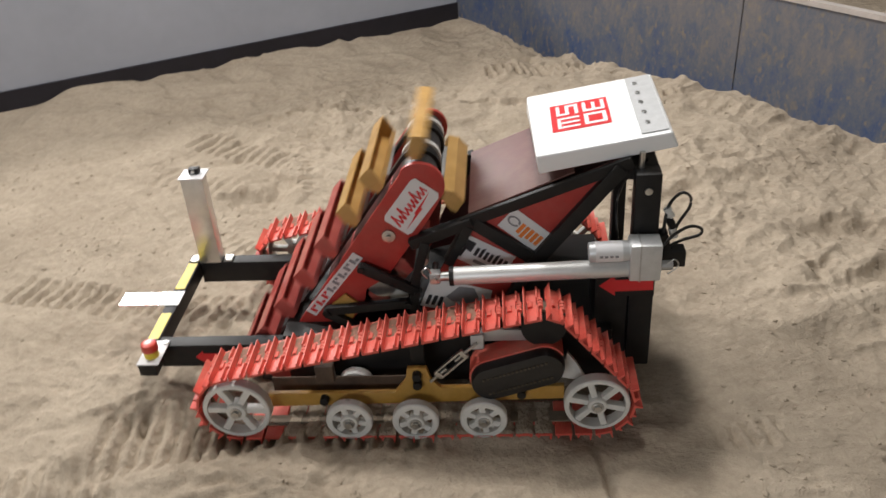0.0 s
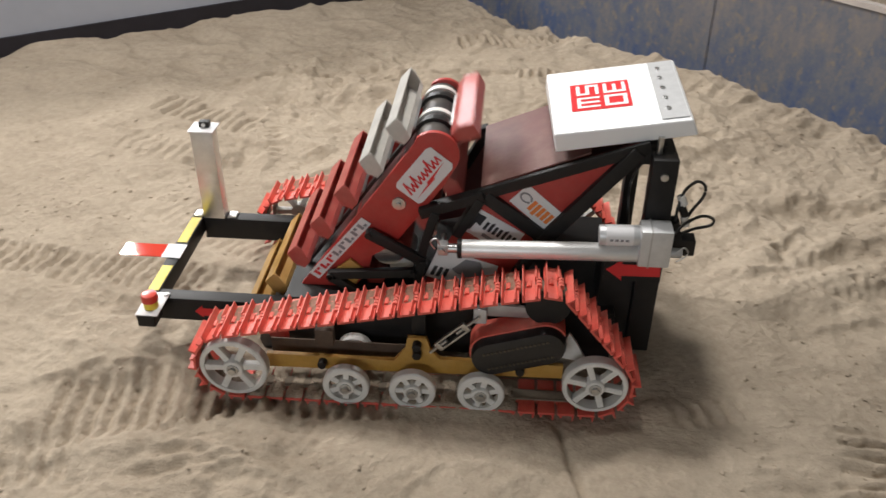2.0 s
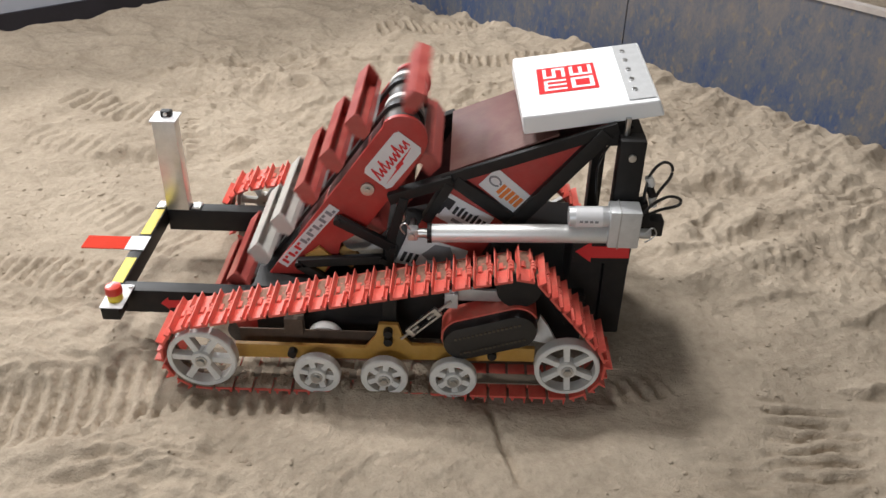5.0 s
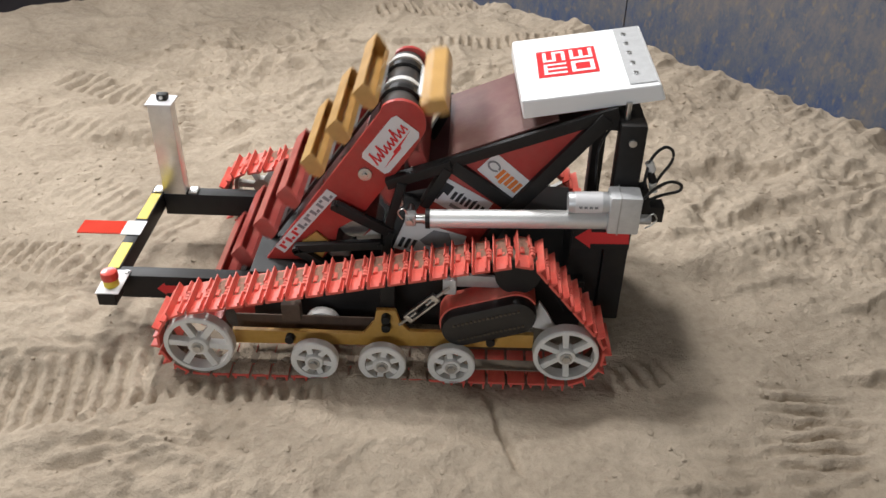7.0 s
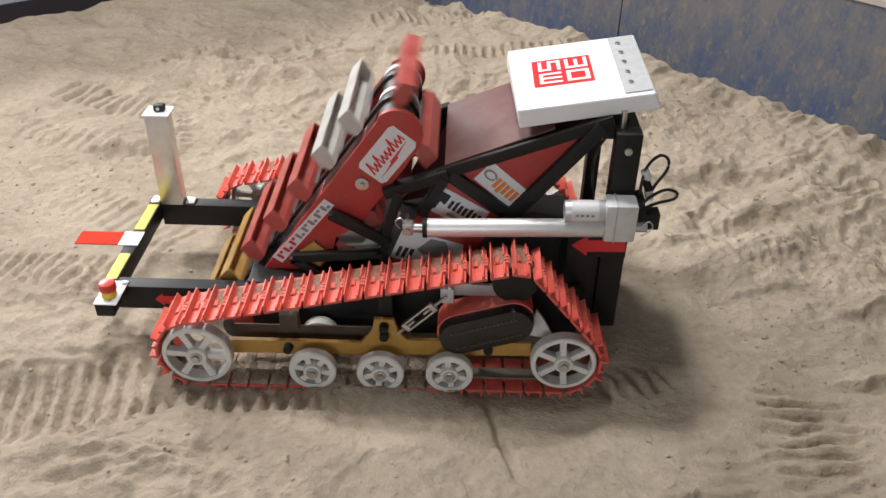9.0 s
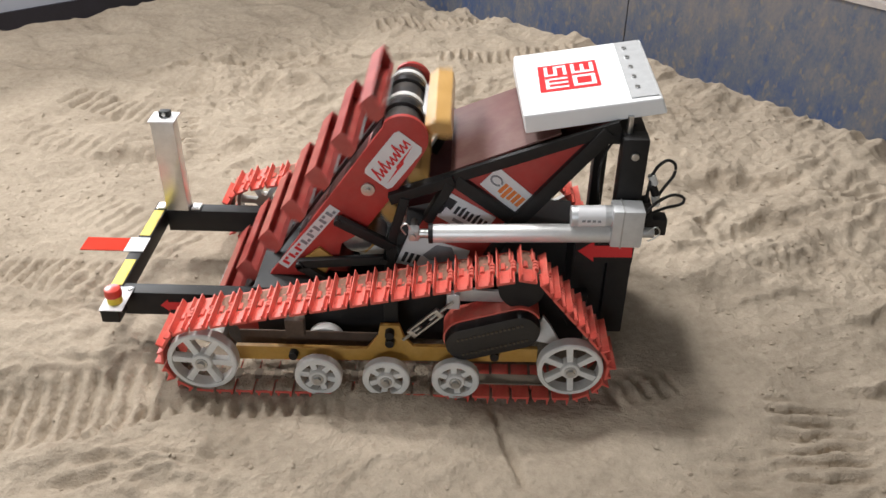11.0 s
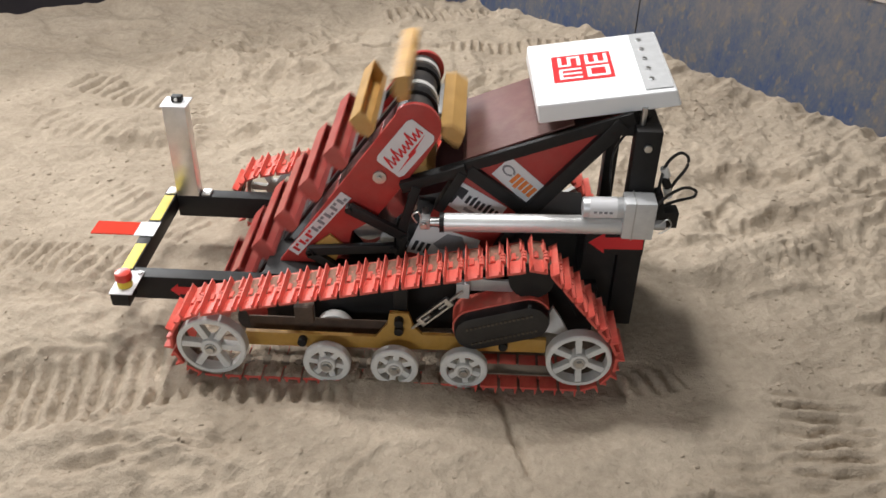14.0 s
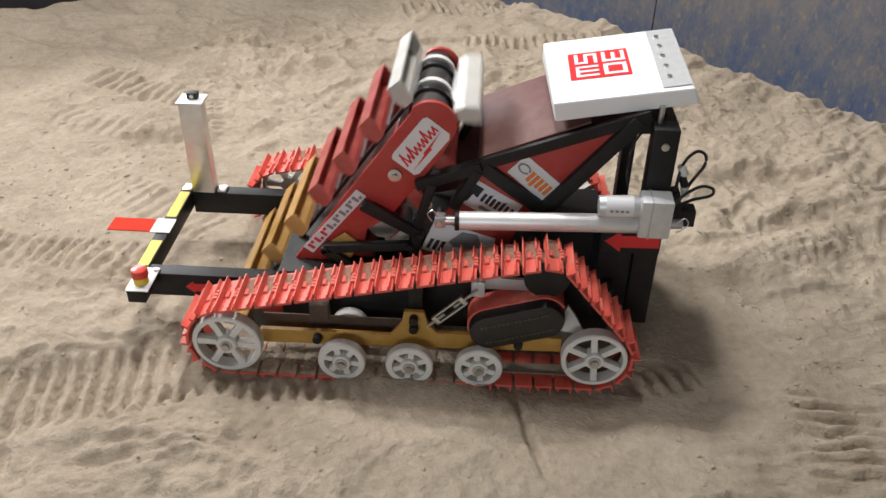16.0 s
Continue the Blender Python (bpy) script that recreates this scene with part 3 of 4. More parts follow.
def link_mesh():
    """One shoe: a plate with a tall rib, a low rib and hinge knuckles. x runs along the track, z outwards."""
    bm = bmesh.new()
    g = PITCH * 0.43
    box(-g, g, 0, 0.043, 0.0, 0.006, 0.0012, bm)
    box(-g, g, 0.069, TW, 0.0, 0.006, 0.0012, bm)
    box(-g * 0.55, g * 0.45, 0.0425, 0.0695, 0.0005, 0.0055, 0, bm)
    prism([(-g + 0.001, 0.005), (-g + 0.007, 0.005), (-g + 0.0052, 0.021), (-g + 0.0028, 0.021)], 0.0, TW, 0, bm)
    prism([(g - 0.011, 0.006), (g - 0.004, 0.006), (g - 0.006, 0.014), (g - 0.009, 0.014)], 0.0, 0.042, 0, bm)
    prism([(g - 0.011, 0.006), (g - 0.004, 0.006), (g - 0.006, 0.014), (g - 0.009, 0.014)], 0.070, TW, 0, bm)
    for yy in (0.045, 0.056, 0.067):
        tube((g - 0.002, yy - 0.004, 0.006), (g - 0.002, yy + 0.004, 0.006), 0.0068, 8, bm)
    tube((-0.004, 0.046, 0.005), (-0.004, 0.066, 0.005), 0.0062, 8, bm)
    return bm


def caked_mesh(clean, seed):
    """The same shoe with a crust of trodden sand on its inner face."""
    rng = np.random.default_rng(seed)
    bm = bmesh.new()
    bm.from_mesh(clean)
    g, nx, ny = PITCH * 0.44, 6, 18
    grid = []
    for j in range(ny):
        y = 0.002 + (TW - 0.004) * j / (ny - 1)
        row = []
        for i in range(nx):
            edge = i in (0, nx - 1) or j in (0, ny - 1)
            thick = 0.0008 if edge else 0.0035 + 0.003 * rng.random()
            row.append(bm.verts.new((g * (2 * i / (nx - 1) - 1) + (0.0 if edge else rng.uniform(-0.001, 0.001)), y + rng.uniform(-0.0012, 0.0012), -thick)))
        grid.append(row)
    for j in range(ny - 1):
        for i in range(nx - 1):
            f = bm.faces.new((grid[j][i], grid[j + 1][i], grid[j + 1][i + 1], grid[j][i + 1]))
            f.material_index = 1
            f.smooth = True
    me = bpy.data.meshes.new("caked_shoe")
    bm.to_mesh(me)
    bm.free()
    me.materials.append(TRACK_RED)
    me.materials.append(SAND)
    return me


def dusted_mesh(clean, seed):
    """The same shoe with loose sand lying between its ribs on the outer face."""
    rng = np.random.default_rng(seed)
    bm = bmesh.new()
    bm.from_mesh(clean)
    x0, x1, nx, ny = -PITCH * 0.43 + 0.006, PITCH * 0.43 - 0.002, 6, 22
    low, high = rng.uniform(0.040, 0.070), TW
    grid = []
    for j in range(ny):
        y = 0.003 + (TW - 0.006) * j / (ny - 1)
        row = []
        for i in range(nx):
            heap = 0.0 if i in (0, nx - 1) or j in (0, ny - 1) else rng.uniform(0.0005, 0.0042)
            if not low + rng.uniform(-0.012, 0.012) < y < high:
                heap = 0.0
            row.append(bm.verts.new((x0 + (x1 - x0) * i / (nx - 1), y, 0.0050 + heap)))
        grid.append(row)
    for j in range(ny - 1):
        for i in range(nx - 1):
            f = bm.faces.new((grid[j][i], grid[j][i + 1], grid[j + 1][i + 1], grid[j + 1][i]))
            f.material_index = 1
            f.smooth = True
    me = bpy.data.meshes.new("dusted_shoe")
    bm.to_mesh(me)
    bm.free()
    me.materials.append(TRACK_RED)
    me.materials.append(TRODDEN)
    return me


def build_tracks():
    moving = []
    first = part("track_shoe", link_mesh(), TRACK_RED)
    mesh = first.data
    bpy.data.objects.remove(first)
    caked = [caked_mesh(mesh, k) for k in range(4)]
    dusted = [dusted_mesh(mesh, k) for k in range(5)]
    for side in (0, 1):
        y = 0.0 if side == 0 else WIDTH - TW
        belt = part("track_belt", band(TRACK, y + 0.040, y + 0.072, 0.004), DUSTY, robot, "dusty inner belt of red crawler track")
        for i in range(LINKS):
            x, z, _ = TRACK.at(i * PITCH + 0.006)
            shoe = mesh
            if z < 0.06 and x < 0.15:
                shoe = caked[i % 4]
            elif z > 0.20 and x < 0.34:
                shoe = dusted[i % 5]
            ob = new("track_shoe", shoe)
            ob.parent = belt
            moving.append((ob, y, i * PITCH + 0.006))
    return moving


TRACK_SHOES = build_tracks()


def ring_mesh(profile, seg=36):
    """A body of revolution about the y axis from a closed profile of (radius, y)."""
    bm = bmesh.new()
    rings = [[bm.verts.new((r * math.cos(2 * math.pi * k / seg), y, r * math.sin(2 * math.pi * k / seg))) for k in range(seg)] for r, y in profile]
    for p, q in zip(rings, rings[1:] + rings[:1]):
        for k in range(seg):
            bm.faces.new((p[k], p[(k + 1) % seg], q[(k + 1) % seg], q[k]))
    return bm


def data_of(name, bm, mat):
    ob = part(name, bm, mat)
    me = ob.data
    bpy.data.objects.remove(ob)
    return me


def wheel_kit(r, width, hub, rim):
    rim_me = data_of("rim", ring_mesh([(r - 0.003, 0), (r, 0.003), (r, width - 0.003), (r - 0.003, width), (r - rim, width), (r - rim, 0)]), NYLON)
    hub_me = data_of("hub", ring_mesh([(hub - 0.002, -0.004), (hub, 0.0), (hub, width * 0.8), (0.004, width * 0.8), (0.004, -0.004)], 24), NYLON)
    w0, w1 = hub * 0.30, hub * 0.27
    spoke_me = data_of("spoke", prism([(hub * 0.9, -w0), (r - rim * 0.8, -w1 * 1.25), (r - rim * 0.8, w1 * 1.25), (hub * 0.9, w0)], 0.004, width * 0.75, 0.0012), NYLON)
    return rim_me, hub_me, spoke_me


def build_wheels():
    rolling = []
    rear = wheel_kit(0.0735, 0.030, 0.022, 0.0105)
    big, small = wheel_kit(0.079, 0.030, 0.024, 0.0115), wheel_kit(0.054, 0.024, 0.0215, 0.0145)
    bolt_me = data_of("axle_bolt", tube((0, -0.014, 0), (0, 0.004, 0), 0.0095, 6, bm=tube((0, -0.007, 0), (0, 0.004, 0), 0.0140, 20, bevel=0.001)), STEEL)
    spots = [(-0.41, 0.100, 0.079, big, "drive_wheel", 4), (-0.151, 0.063, 0.054, small, "road_wheel", 12), (0.003, 0.060, 0.054, small, "road_wheel", 38), (0.160, 0.063, 0.054, small, "road_wheel", 22), (0.415, 0.105, 0.0735, rear, "drive_wheel", 25)]
    for side in (0, 1):
        for x, z, r, kit, nm, a in spots:
            ob = new(nm, kit[0])
            ob.parent = robot
            ob["label"] = "white nylon spoked wheel"
            for name, me in (("hub", kit[1]), ("axle_bolt", bolt_me)):
                b = new(name, me)
                b.parent = ob
            for k in range(6):
                sp = new("spoke", kit[2])
                sp.parent = ob
                sp.matrix_basis = pose(0, 0, 0, 0, 60 * k, 0)
            rolling.append((ob, x, z, r, a, side))
        y0 = 0.050 if side == 0 else WIDTH - 0.10
        part("upper_roller", tube((0.298, y0, 0.288), (0.298, y0 + 0.05, 0.288), 0.050, 28, bevel=0.003), BLACK, robot)
    return rolling


ROLLING = build_wheels()


def build_running_gear():
    for side in (0, 1):
        def yy(a, b):
            return (a, b) if side == 0 else (WIDTH - b, WIDTH - a)
        rail = [(-0.345, 0.066), (0.345, 0.080), (0.345, 0.118), (0.062, 0.117), (0.042, 0.142), (0.032, 0.176), (-0.012, 0.176), (-0.018, 0.142), (-0.045, 0.105), (-0.345, 0.106)]
        part("side_rail", prism(rail, *yy(0.054, 0.066), bevel=0.0015), GOLD, robot, "ochre painted side rail")
        for x, z in ((-0.212, 0.092), (0.247, 0.104), (0.010, 0.160), (0.010, 0.136)):
            p, q = yy(0.036, 0.058)
            part("spacer_bolt", tube((x, p, z), (x, q, z), 0.0105, 14, bevel=0.0015), BLACK, robot)
        part("support_strut", box(-0.004, 0.028, *yy(0.072, 0.082), 0.10, 0.262, 0.002), BLACK, robot)
        # bracket and flange: shade under the top run is in their colour
        part("drop_bracket", box(-0.232, -0.188, *yy(0.072, 0.096), 0.122, 0.168, 0.003), SHADED_BROWN, robot, "dusty bracket, shade put into its dark colour")
        part("rail_flange", box(-0.345, -0.022, *yy(0.098, 0.102), 0.068, 0.117, 0.001), SHADED_BROWN, robot, "dusty inner flange of side rail, shade put into its brown")
        part("inner_roller", tube((-0.148, yy(0.106, 0.132)[0], 0.078), (-0.148, yy(0.106, 0.132)[1], 0.078), 0.042, 24, bevel=0.002), NYLON, robot)
        # chain cover: a dark slot-shaped guard with a red band over it
        c0, c1, r = (0.180, 0.158), (0.298, 0.196), 0.046
        sl = math.degrees(math.atan2(c1[1] - c0[1], c1[0] - c0[0]))
        out = arc(*c0, r, sl + 90, sl + 270, 14) + arc(*c1, r, sl - 90, sl + 90, 14)
        cover = part("chain_cover", prism(out, *yy(0.012, 0.062), bevel=0.015), RUBBER, robot, "black slotted drive guard")
        r2 = 0.050
        red = arc(*c0, r2, sl + 90, sl + 200, 10) + arc(*c0, r2 - 0.014, sl + 200, sl + 90, 10) + arc(*c1, r2 - 0.014, sl + 90, sl + 10, 10) + arc(*c1, r2, sl + 10, sl + 90, 10)
        part("guard_band", prism(red, *yy(0.040, 0.098), bevel=0.001), TRACK_RED, cover, "red band over drive guard")
        nz = Vector((-(c1[1] - c0[1]), c1[0] - c0[0])).normalized()
        for k in range(16):
            for off in (-0.021, 0.021):
                f = k / 15
                cx, cz = c0[0] - 0.010 + (c1[0] - c0[0] + 0.020) * f + nz.x * off, c0[1] - 0.004 + (c1[1] - c0[1] + 0.008) * f + nz.y * off
                part("chain_link", box(cx - 0.0030, cx + 0.0030, *yy(0.0100, 0.016), cz - 0.0035, cz + 0.0025, 0.001), CHAIN, cover)
        part("gear_plate", prism([(0.135, 0.222), (0.160, 0.268), (0.275, 0.262), (0.275, 0.235), (0.160, 0.235)], *yy(0.075, 0.085), bevel=0.001), ALU_DULL, robot, "bare grey gear plate")
        part("gear_plate", prism([(0.330, 0.135), (0.352, 0.205), (0.372, 0.175), (0.400, 0.12)], *yy(0.066, 0.076), bevel=0.001), NYLON, robot, "pale gusset plate")
        part("bearing_block", box(0.136, 0.166, *yy(0.060, 0.080), 0.222, 0.262, 0.004), CAST, robot)
        # turnbuckle
        t0, t1 = Vector((0.040, 0.140)), Vector((0.150, 0.250))
        u = (t1 - t0).normalized()
        nn = Vector((-u.y, u.x)) * 0.010
        yc = yy(0.05, 0.05)[0]
        body = bmesh.new()
        a, b = t0 + u * 0.03, t0 + u * 0.112
        for sgn in (-1, 1):
            bar(tuple(a + nn * sgn), tuple(b + nn * sgn), 0.005, yc - 0.004, yc + 0.004, 0.001, body)
        for c in (a, b):
            bar(tuple(c - u * 0.006), tuple(c + u * 0.006), 0.024, yc - 0.005, yc + 0.005, 0.0015, body)
        tb = part("turnbuckle", body, STEEL, robot, "zinc turnbuckle")
        rod = tube((t0.x, yc, t0.y), ((t0 + u * 0.055).x, yc, (t0 + u * 0.055).y), 0.0038, 10)
        tube(((t0 + u * 0.085).x, yc, (t0 + u * 0.085).y), (t1.x, yc, t1.y), 0.0038, 10, rod)
        part("threaded_rod", rod, STEEL, tb)
    part("chassis", box(-0.315, 0.46, 0.146, 0.574, 0.062, 0.205, 0.004), BLACK, robot, "black chassis box between tracks")
    part("side_plate", prism([(-0.30, 0.12), (0.42, 0.12), (0.34, 0.27), (0.20, 0.27), (-0.10, 0.20), (-0.30, 0.15)], 0.142, 0.150, bevel=0.001), BLACK, robot)
    part("side_plate", prism([(-0.30, 0.12), (0.42, 0.12), (0.34, 0.27), (0.20, 0.27), (-0.10, 0.20), (-0.30, 0.15)], 0.570, 0.578, bevel=0.001), BLACK, robot)


build_running_gear()


def decal(poly, y, mat, parent, name="decal", label="", thick=0.0012):
    """A thin sticker on a side face that looks towards -y."""
    return part(name, prism(poly, y - thick, y), mat, parent, label, smooth=False)


def quad_frame(p, q, r):
    """Maps (u, v) in 0..1 onto the parallelogram with corner p and edges p-q and p-r (x, z)."""
    p, q, r = Vector(p), Vector(q), Vector(r)
    return lambda u, v: tuple(p + (q - p) * u + (r - p) * v)


# ---- digging boom ----
TOP, LOW = Vector((0.030, 0.565)), Vector((-0.372, 0.011))
BELT = Loop([(LOW.x, LOW.y, 0.05), (TOP.x, TOP.y, 0.05)])


def build_boom():
    up = (TOP - LOW).normalized()
    left = Vector((-up.y, up.x))

    def at(s, o):
        p = LOW + up * s + left * o
        return (p.x, p.y)
    ang = math.degrees(math.atan2(up.y, up.x))
    D = (TOP - LOW).length
    def outline(r):
        return [at(0.03, 0.042), at(D, r - 0.009)] + arc(TOP.x + 0.006, TOP.y + 0.002, r, ang + 80, ang - 84, 14) + [at(D - 0.05, -0.065), at(D - 0.24, -0.067), at(D - 0.30, -0.045), at(D - 0.34, -0.062), at(0.22, -0.062), at(0.05, -0.052), at(0.0, 0.0)]
    for y0, y1 in ((0.200, 0.213), (0.507, 0.520)):
        pl = part("boom_plate", prism(outline(0.055 if y0 < 0.3 else 0.0475), y0, y1, bevel=0.002), RED, robot, "red painted boom side plate")
        if y0 < 0.3:
            near = pl
    # stickers and washer on the near plate
    y = 0.1990
    m = quad_frame((-0.053, 0.488), (0.024, 0.591), (0.005, 0.442))
    card = [m(u, v) for u, v in ((0.08, 0), (0.92, 0), (1, 0.08), (1, 0.90), (0.92, 1), (0.08, 1), (0, 0.92), (0, 0.08))]
    decal(card, y, STICKER, near, "sticker", "white sticker with red slanted bars and bolt")
    # a slanted script-like zigzag in red
    low = [(0.05 + 0.048 * k, 0.60) for k in range(19)]
    for k in range(0, 18, 2):
        hi = 0.16 if k in (0, 4, 12) else 0.34
        (ua, va), (ub, vb), (uc, vc) = low[k], (low[k + 1][0] + 0.03, hi), low[k + 2]
        decal([m(ua, va), m(ua + 0.034, va), m(ub + 0.034, vb), m(ub, vb)], y - 0.0013, RED_INK, near, "print_bar")
        decal([m(ub, vb + 0.02), m(ub + 0.022, vb), m(uc + 0.022, vc - 0.02), m(uc, vc)], y - 0.0022, RED_INK, near, "print_bar")
    bolt = [(0.10, 0.80), (0.42, 0.74), (0.44, 0.68), (0.92, 0.66), (0.60, 0.74), (0.58, 0.80)]
    decal([m(u, v) for u, v in bolt], y - 0.0013, RED_INK, near, "print_bar")
    j = quad_frame((-0.262, 0.240), (-0.130, 0.402), (-0.240, 0.224))
    decal([j(0, 0), j(1, 0), j(1, 1), j(0, 1)], y, STICKER, near, "sticker", "white sticker strip with red and grey bars")
    for k in range(8):
        u0 = 0.05 + k * 0.118
        decal([j(u0, 0.18), j(u0 + 0.035, 0.18), j(u0 + 0.035, 0.82), j(u0, 0.82)], y - 0.0013, RED_INK if k < 3 else GREY_INK, near, "print_bar")
        decal([j(u0 + 0.05, 0.18 + 0.4 * (k % 2)), j(u0 + 0.088, 0.18 + 0.4 * (k % 2)), j(u0 + 0.088, 0.42 + 0.4 * (k % 2)), j(u0 + 0.05, 0.42 + 0.4 * (k % 2))], y - 0.0013, RED_INK if k < 3 else GREY_INK, near, "print_bar")
    part("washer", tube((-0.043, 0.194, 0.444), (-0.043, 0.2, 0.444), 0.0155, 24, bevel=0.001, bm=tube((-0.043, 0.188, 0.444), (-0.043, 0.2, 0.444), 0.006, 6)), STEEL, near, "zinc washer and bolt")
    # rollers, chains, cross ties
    drum = part("drum", tube((TOP.x, 0.215, TOP.y), (TOP.x, 0.505, TOP.y), 0.0415, 32), DARK_DRUM, robot, "dark conveyor drum")
    for yb in (0.335, 0.462):
        part("drum_band", tube((TOP.x, yb, TOP.y), (TOP.x, yb + 0.018, TOP.y), 0.0465, 32, bevel=0.002), NYLON, drum, "white band round drum")
    part("drum_axle", tube((TOP.x, 0.198, TOP.y), (TOP.x, 0.522, TOP.y), 0.012, 16), STEEL, drum)
    part("foot_roller", tube((LOW.x, 0.215, LOW.y), (LOW.x, 0.505, LOW.y), 0.040, 24), DARK_DRUM, robot)
    for yb in (0.285, 0.415):
        part("conveyor_chain", band(BELT, yb, yb + 0.020, 0.008, 110), RUBBER, robot, "dark conveyor chain")
    for s in (0.16, 0.36, 0.55):
        x, z = at(s, 0.0)
        part("cross_tie", tube((x, 0.213, z), (x, 0.507, z), 0.014, 14), RED, robot)
    x0, z0 = at(0.12, 0.0)
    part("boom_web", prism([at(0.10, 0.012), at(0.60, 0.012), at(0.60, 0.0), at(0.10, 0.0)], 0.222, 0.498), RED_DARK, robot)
    part("drive_motor", tube((-0.045, 0.225, 0.262), (-0.045, 0.330, 0.262), 0.030, 20, bevel=0.003), CAST, robot, "grey conveyor drive motor")
    part("sprocket", tube((-0.075, 0.216, 0.300), (-0.075, 0.222, 0.300), 0.036, 18), STEEL, robot, "steel sprocket")
    # black linkage beside the boom
    for p, q, w in (((-0.112, 0.372), (0.014, 0.302), 0.024), ((-0.208, 0.252), (-0.010, 0.270), 0.022), ((-0.205, 0.246), (-0.125, 0.190), 0.022)):
        link = part("link_arm", bar(p, q, w, 0.172, 0.188), BLACK, robot, "black steel link arm")
        for c in (p, q):
            part("pivot_bolt", tube((c[0], 0.166, c[1]), (c[0], 0.19, c[1]), 0.008, 8), BLACK, link)
    part("lift_lever", prism([(-0.016, 0.20), (0.006, 0.20), (0.022, 0.33), (0.050, 0.43), (0.030, 0.435), (0.000, 0.33)], 0.178, 0.194, bevel=0.002), BLACK, robot)
    part("hinge_plate", prism([(-0.195, 0.262), (-0.160, 0.290), (-0.130, 0.262), (-0.150, 0.22), (-0.19, 0.22)], 0.190, 0.1985, bevel=0.001), GOLD, robot, "ochre hinge plate")
    part("lift_tube", tube((0.028, 0.215, 0.36), (0.028, 0.50, 0.36), 0.012, 14), STEEL, robot)


build_boom()


# ---- buckets on the conveyor ----
def bucket_shell():
    """A folded scoop, open towards its way: floor, slanted back, bevelled outer wall; x is its way, z points away from the belt."""
    bm = bmesh.new()
    outer = [(0.016, 0.020), (0.011, 0.007), (-0.010, 0.008), (-0.016, 0.032), (-0.004, 0.063), (0.030, 0.0585)]
    inner = [(0.0298, 0.0558), (-0.0024, 0.0600), (-0.0128, 0.032), (-0.0076, 0.0112), (0.009, 0.0102), (0.0132, 0.020)]
    prism(outer + inner, 0.222, 0.498, 0.0, bm)
    return bm


def bucket_cap(y):
    return prism([(-0.010, 0.008), (0.011, 0.007), (0.018, 0.020), (0.030, 0.046), (0.030, 0.0585), (-0.004, 0.063), (-0.016, 0.032)], y, y + 0.004, 0.0006)


def build_buckets():
    shell = bucket_shell()
    sm = bpy.data.meshes.new("bucket")
    bmesh.ops.recalc_face_normals(shell, faces=shell.faces)
    shell.to_mesh(sm)
    shell.free()
    colours = [BUCKET_WHITE] * 2 + [BUCKET_RED] * 3 + [BUCKET_GOLD] * 4 + [BUCKET_RED] * 7
    words = {BUCKET_WHITE: "dusty pale painted bucket", BUCKET_RED: "dusty red painted bucket", BUCKET_GOLD: "dusty gold painted bucket"}
    made = []
    kinds = {}
    mount_me = data_of("mount", box(-0.009, 0.010, 0.282, 0.438, -0.001, 0.0095, 0.002), ALU_DULL)
    for i, col in enumerate(colours):
        if col not in kinds:
            me = sm.copy()
            me.materials.append(col)
            caps = []
            for y in (0.218, 0.498):
                cap = part("end_cap", bucket_cap(y), col)
                caps.append(cap.data)
                bpy.data.objects.remove(cap)
            kinds[col] = (me, caps)
        me, caps = kinds[col]
        ob = new("bucket", me)
        ob.parent = robot
        ob["label"] = words[col]
        mount = new("mount", mount_me)
        mount.parent = ob
        for cm in caps:
            c = new("end_cap", cm)
            c.parent = ob
        made.append(ob)
    return made


BUCKETS = build_buckets()


